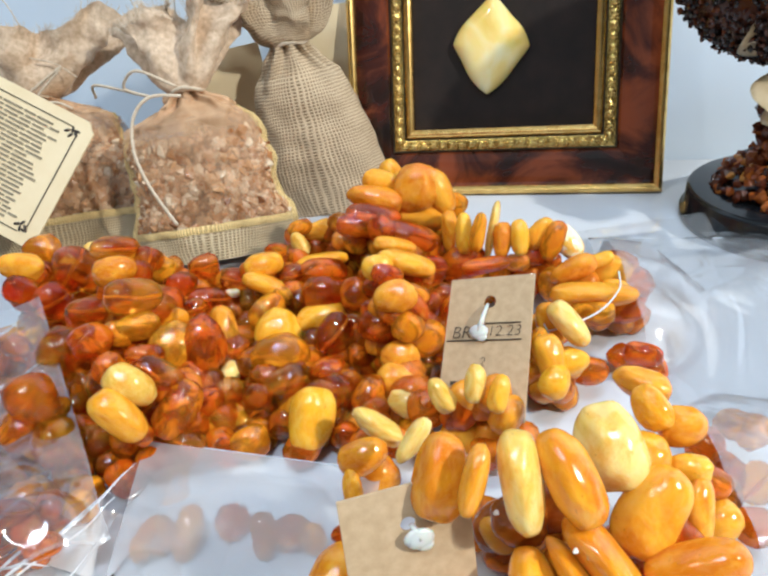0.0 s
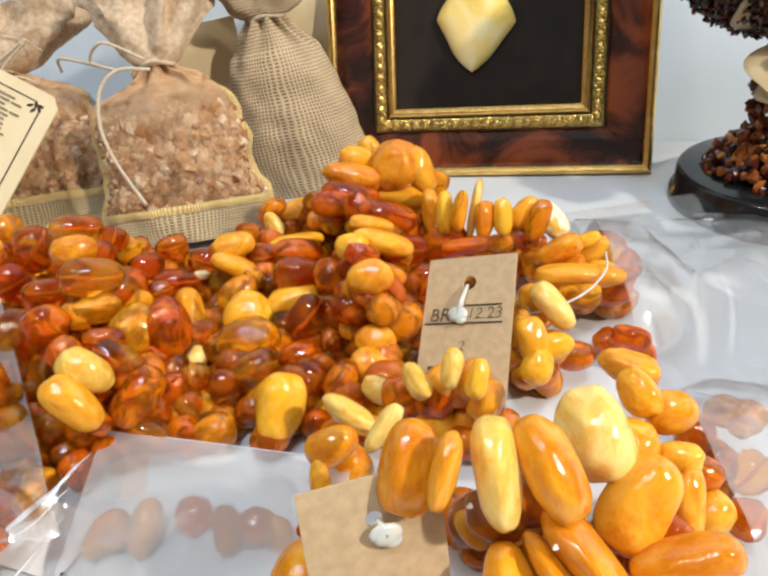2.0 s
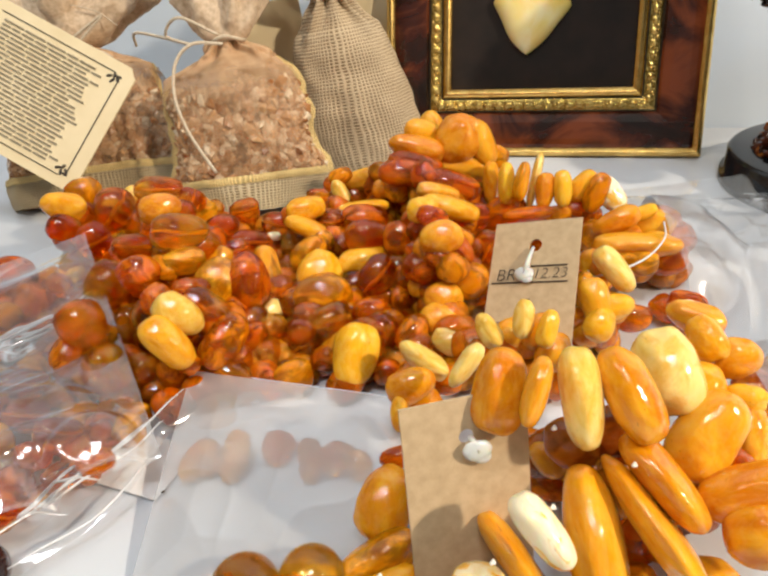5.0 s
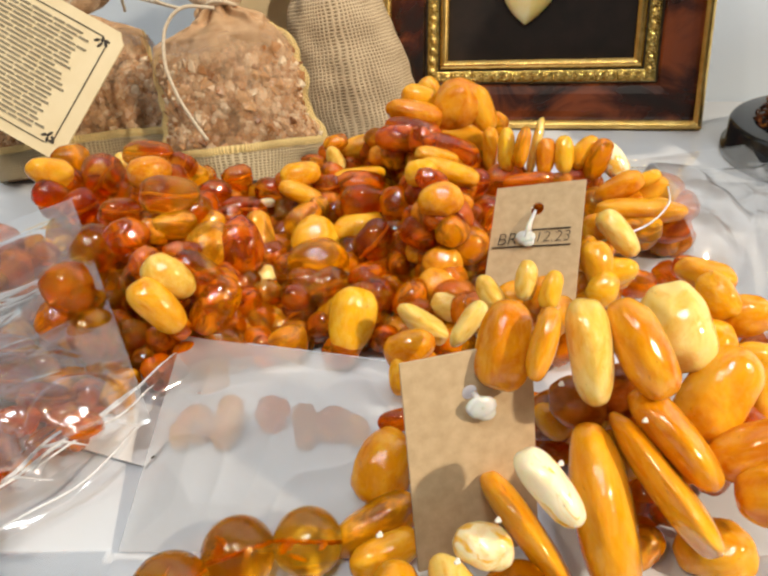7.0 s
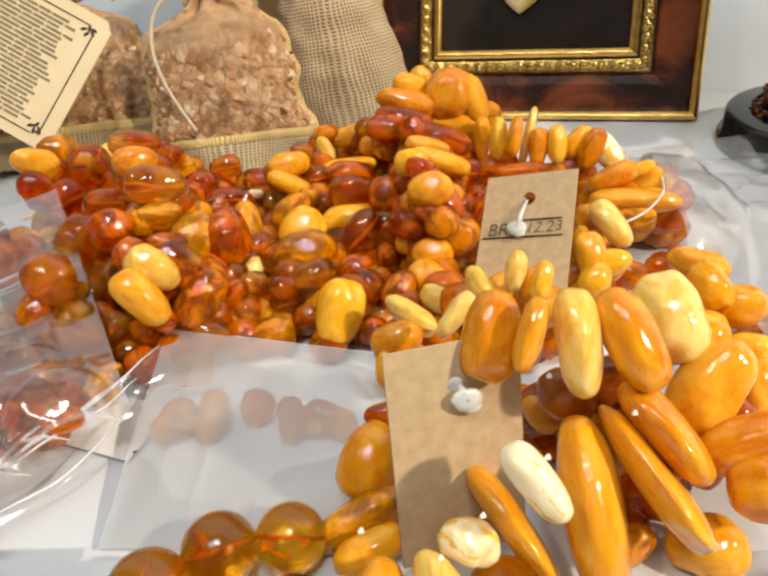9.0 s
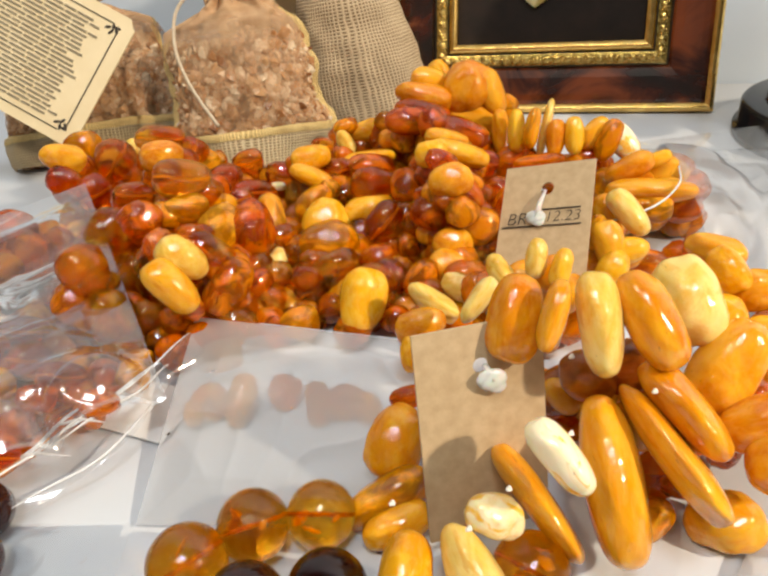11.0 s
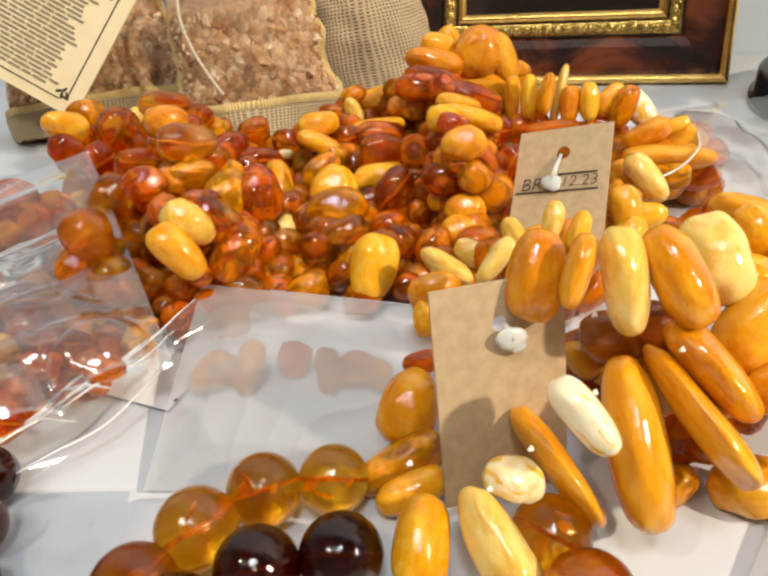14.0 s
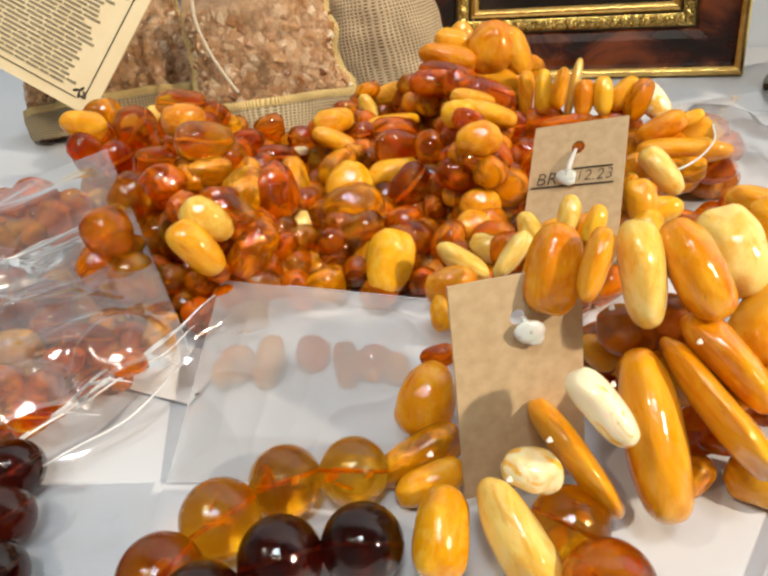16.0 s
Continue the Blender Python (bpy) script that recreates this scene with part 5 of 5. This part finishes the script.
fastener(tag_a, -0.0002, -0.0095, 0.0095, -0.35)
strand = spline([(0.022, 0.201, 0.0215), (0.032, 0.199, 0.0215), (0.044, 0.199, 0.0220), (0.058, 0.206, 0.0245), (0.0655, 0.216, 0.0275), (0.066, 0.224, 0.030)], 10)
tagged(part("fastener_loop", tube(strand, 0.00035, 6), NYLON), "thin clear nylon tag loop round the necklace", "tag loop")
strand = spline([(0.040, 0.205, 0.024), (0.044, 0.195, 0.022), (0.046, 0.186, 0.024)], 10)
tagged(part("fastener_loop", tube(strand, 0.00025, 6), NYLON), "thin clear nylon tag loop between beads", "tag loop")

tag_b = tag_card("price_tag", hung((0.0151, 0.1062, 0.0482), (0.874, 0.483, -0.055), (0.082, -0.258, -0.963)), 0.0266, 0.046, 0.0016, "blank kraft price tag under the large amber beads")
fastener(tag_b, 0.0004, -0.0080, 0.0032, 0.9)

# ---- plastic films ----


def film(name, corners, mat, label, lift=0.004, scale=30.0, seed=0.0, nu=130, nv=110, ridge=0.0, mesh_over=(), category="plastic bag", edges=(), layers=1, roll=0.0):
    """A crinkled sheet between four corners (near left, near right, far right, far left)."""
    a, b, c, d = [Vector(p) for p in corners]
    owner = thing(name, pose(0, 0, 0), label, category, "plastic film bags")

    def f(u, v, drop=0.0):
        p = (a * (1 - u) + b * u) * (1 - v) + (d * (1 - u) + c * u) * v
        q = Vector((p.x * scale + seed, p.y * scale, seed))
        w = q + 0.7 * noise.noise_vector(q * 0.8)
        crease = (1 - min(1.0, abs(noise.noise(w)) * 2.4)) ** 3 + 0.5 * (1 - min(1.0, abs(noise.noise(w * 2.3 + Vector((3, 1, 0)))) * 2.6)) ** 3
        fold = ridge * (1 - min(1.0, abs(noise.noise(Vector((p.x * scale * 0.6 - p.y * scale * 0.7, seed, 2.0)))) * 2.2)) ** 2
        edge = min(1.0, 6 * min(u, 1 - u, v, 1 - v))
        bed = 0.0
        for mx, my, mz, mr in mesh_over:
            k = ((p.x - mx) ** 2 + (p.y - my) ** 2) / mr ** 2
            if k < 6:
                bed = max(bed, mz * math.exp(-0.55 * k * k))
        p.z = max(p.z, bed + 0.0015) + (lift * crease + fold) * edge + roll * math.sin(math.pi * min(1.0, v / 0.22)) * (0.7 + 0.3 * noise.noise(q * 0.7))
        p.z = max(p.z, 0.0012)
        return p
    part("upper_film", sheet(f, nu, nv), mat, owner)
    if layers > 1:
        part("lower_film", sheet(lambda u, v: Vector((f(u, v).x, f(u, v).y, 0.0007)), 4, 4), mat, owner)
    for e in edges:
        lines = {"near": lambda t, k: f(t, k), "far": lambda t, k: f(t, 1 - k), "left": lambda t, k: f(k, t), "right": lambda t, k: f(1 - k, t)}
        part("welded_edge", sheet(lambda u, v: lines[e](u, v * 0.006) + Vector((0, 0, 0.0004)), 60, 2), FILM_EDGE, owner, "welded film edge")
    return owner


def domes(rows, extra=1.7):
    return [(r[0] / 1000, r[1] / 1000, r[2] / 1000 + r[4] / 1000 * 0.9, max(r[3], r[4]) / 1000 * extra * 1.6) for r in rows]


film("plastic_sleeve", ((-0.060, 0.082, 0.002), (0.002, 0.092, 0.003), (0.000, 0.140, 0.015), (-0.075, 0.146, 0.013)), FILM_DULL, "hazy flat plastic sleeve lying over an amber strand", 0.0009, 16.0, 1.0, ridge=0.0012, category="plastic sleeve", edges=("far",))
film("plastic_bag", ((-0.112, 0.064, 0.003), (-0.066, 0.112, 0.012), (-0.138, 0.192, 0.034), (-0.205, 0.150, 0.020)), FILM_BAG, "crinkled clear plastic bag holding an amber strand", 0.0018, 20.0, 4.0, ridge=0.005, roll=0.004, mesh_over=domes(LEFTBAG + LEFTBAG_B + BAGGED), edges=("right", "near"))
film("plastic_bag", ((0.090, 0.120, 0.002), (0.190, 0.130, 0.002), (0.200, 0.290, 0.010), (0.060, 0.292, 0.008)), FILM_WHITE, "crinkled clear plastic bag over amber necklaces", 0.0022, 18.0, 8.0, ridge=0.0035, mesh_over=domes(RIGHTBAG + VEILED), edges=("far",))
film("plastic_sleeve", ((0.062, 0.270, 0.006), (0.112, 0.278, 0.010), (0.110, 0.309, 0.012), (0.056, 0.298, 0.008)), FILM, "clear flat plastic sleeve end", 0.001, 12.0, 11.0, nu=24, nv=20, category="plastic sleeve", edges=("far", "right"), layers=1)
film("plastic_sleeve", ((0.108, 0.262, 0.006), (0.190, 0.252, 0.008), (0.196, 0.288, 0.013), (0.106, 0.291, 0.011)), FILM, "clear flat plastic sleeve by the tree ornament", 0.001, 12.0, 13.0, nu=24, nv=20, category="plastic sleeve", edges=("far",), layers=1)
film("plastic_sleeve", ((-0.13, 0.030, 0.001), (-0.045, 0.020, 0.001), (-0.060, 0.082, 0.003), (-0.100, 0.074, 0.003)), FILM, "clear flat plastic film lying on the table", 0.003, 24.0, 15.0, nu=40, nv=30, category="plastic sleeve", layers=1)

film("plastic_sleeve", ((0.046, 0.050, 0.001), (0.130, 0.048, 0.002), (0.135, 0.122, 0.004), (0.072, 0.104, 0.003)), FILM_WHITE, "cloudy plastic film under the near end of the necklace", 0.004, 30.0, 19.0, nu=70, nv=60, ridge=0.003, category="plastic sleeve")


def folded_edge(start, end, width, height, owner_label, seed, creases):
    """A smooth fold of film along a line; white tubes paint the glints on its sharp creases."""
    a, e = Vector(start), Vector(end)
    across = (e - a).cross(Vector((0, 0, 1))).normalized()

    def f(u, v):
        p = a.lerp(e, u) + across * width * (v - 0.5) * (0.35 + 0.65 * math.sin(math.pi * min(0.93, 0.12 + u)) + 0.25 * noise.noise(Vector((u * 3, seed, 0))))
        q = Vector((u * 3.0 + seed, v * 1.1, 0.5))
        tent = (1 - abs(2 * v - 1)) ** 0.8
        return p + Vector((0, 0, height * tent * (0.75 + 0.4 * noise.noise(q)) + 0.0008 * noise.noise(q * 2.6) + 0.0010))
    fold = thing("plastic_fold", pose(0, 0, 0), owner_label, "plastic bag", "plastic film bags")
    part("folded_film", sheet(f, 70, 24), FILM_SHINY, fold)
    for u0, v0, u1, v1 in creases:
        line = []
        for k in range(15):
            t = k / 14
            wob = 0.03 * noise.noise(Vector((t * 3 + u0 * 9, v0 * 7, seed)))
            line.append(f(u0 + (u1 - u0) * t, min(1.0, max(0.0, v0 + (v1 - v0) * t + wob))) + Vector((0, 0, 0.0002)))
        part("crease", tube(line, lambda t: 0.00010 + 0.00030 * math.sin(math.pi * t), 5), FILM_CREASE_GLINT, fold)
    return fold


folded_edge((-0.0985, 0.0740, 0.003), (-0.0700, 0.1345, 0.009), 0.024, 0.007, "shiny creased fold of the clear plastic bag", 2.0,
            ((0.01, 0.50, 0.99, 0.50), (0.04, 0.46, 0.55, 0.22), (0.30, 0.52, 0.85, 0.72), (0.22, 0.30, 0.36, 0.75), (0.40, 0.28, 0.52, 0.72), (0.55, 0.50, 0.95, 0.30), (0.10, 0.9, 0.7, 0.97)))
folded_edge((-0.150, 0.130, 0.014), (-0.118, 0.168, 0.020), 0.022, 0.006, "shiny creased top of the clear plastic bag", 6.0,
            ((0.02, 0.50, 0.98, 0.50), (0.10, 0.45, 0.75, 0.20), (0.25, 0.60, 0.60, 0.80)))

paper = part("paper_slip", box(-0.024, 0.012, -0.020, 0.0, 0.0, 0.0004), PAPER, smooth=False)
tagged(paper, "white paper slip under the plastic bag", "paper")
paper.matrix_world = pose(-0.077, 0.128, 0.001, 0, 0, -8)
bm = bmesh.new()
bmesh.ops.create_icosphere(bm, subdivisions=2, radius=0.0007)
for v in bm.verts:
    v.co *= 1 + 0.4 * noise.noise(v.co * 2000)
crumb = tagged(part("crumb", bm, INK), "tiny dark amber crumb on the table film", "crumb")
crumb.location = (-0.0634, 0.1058, 0.0060)
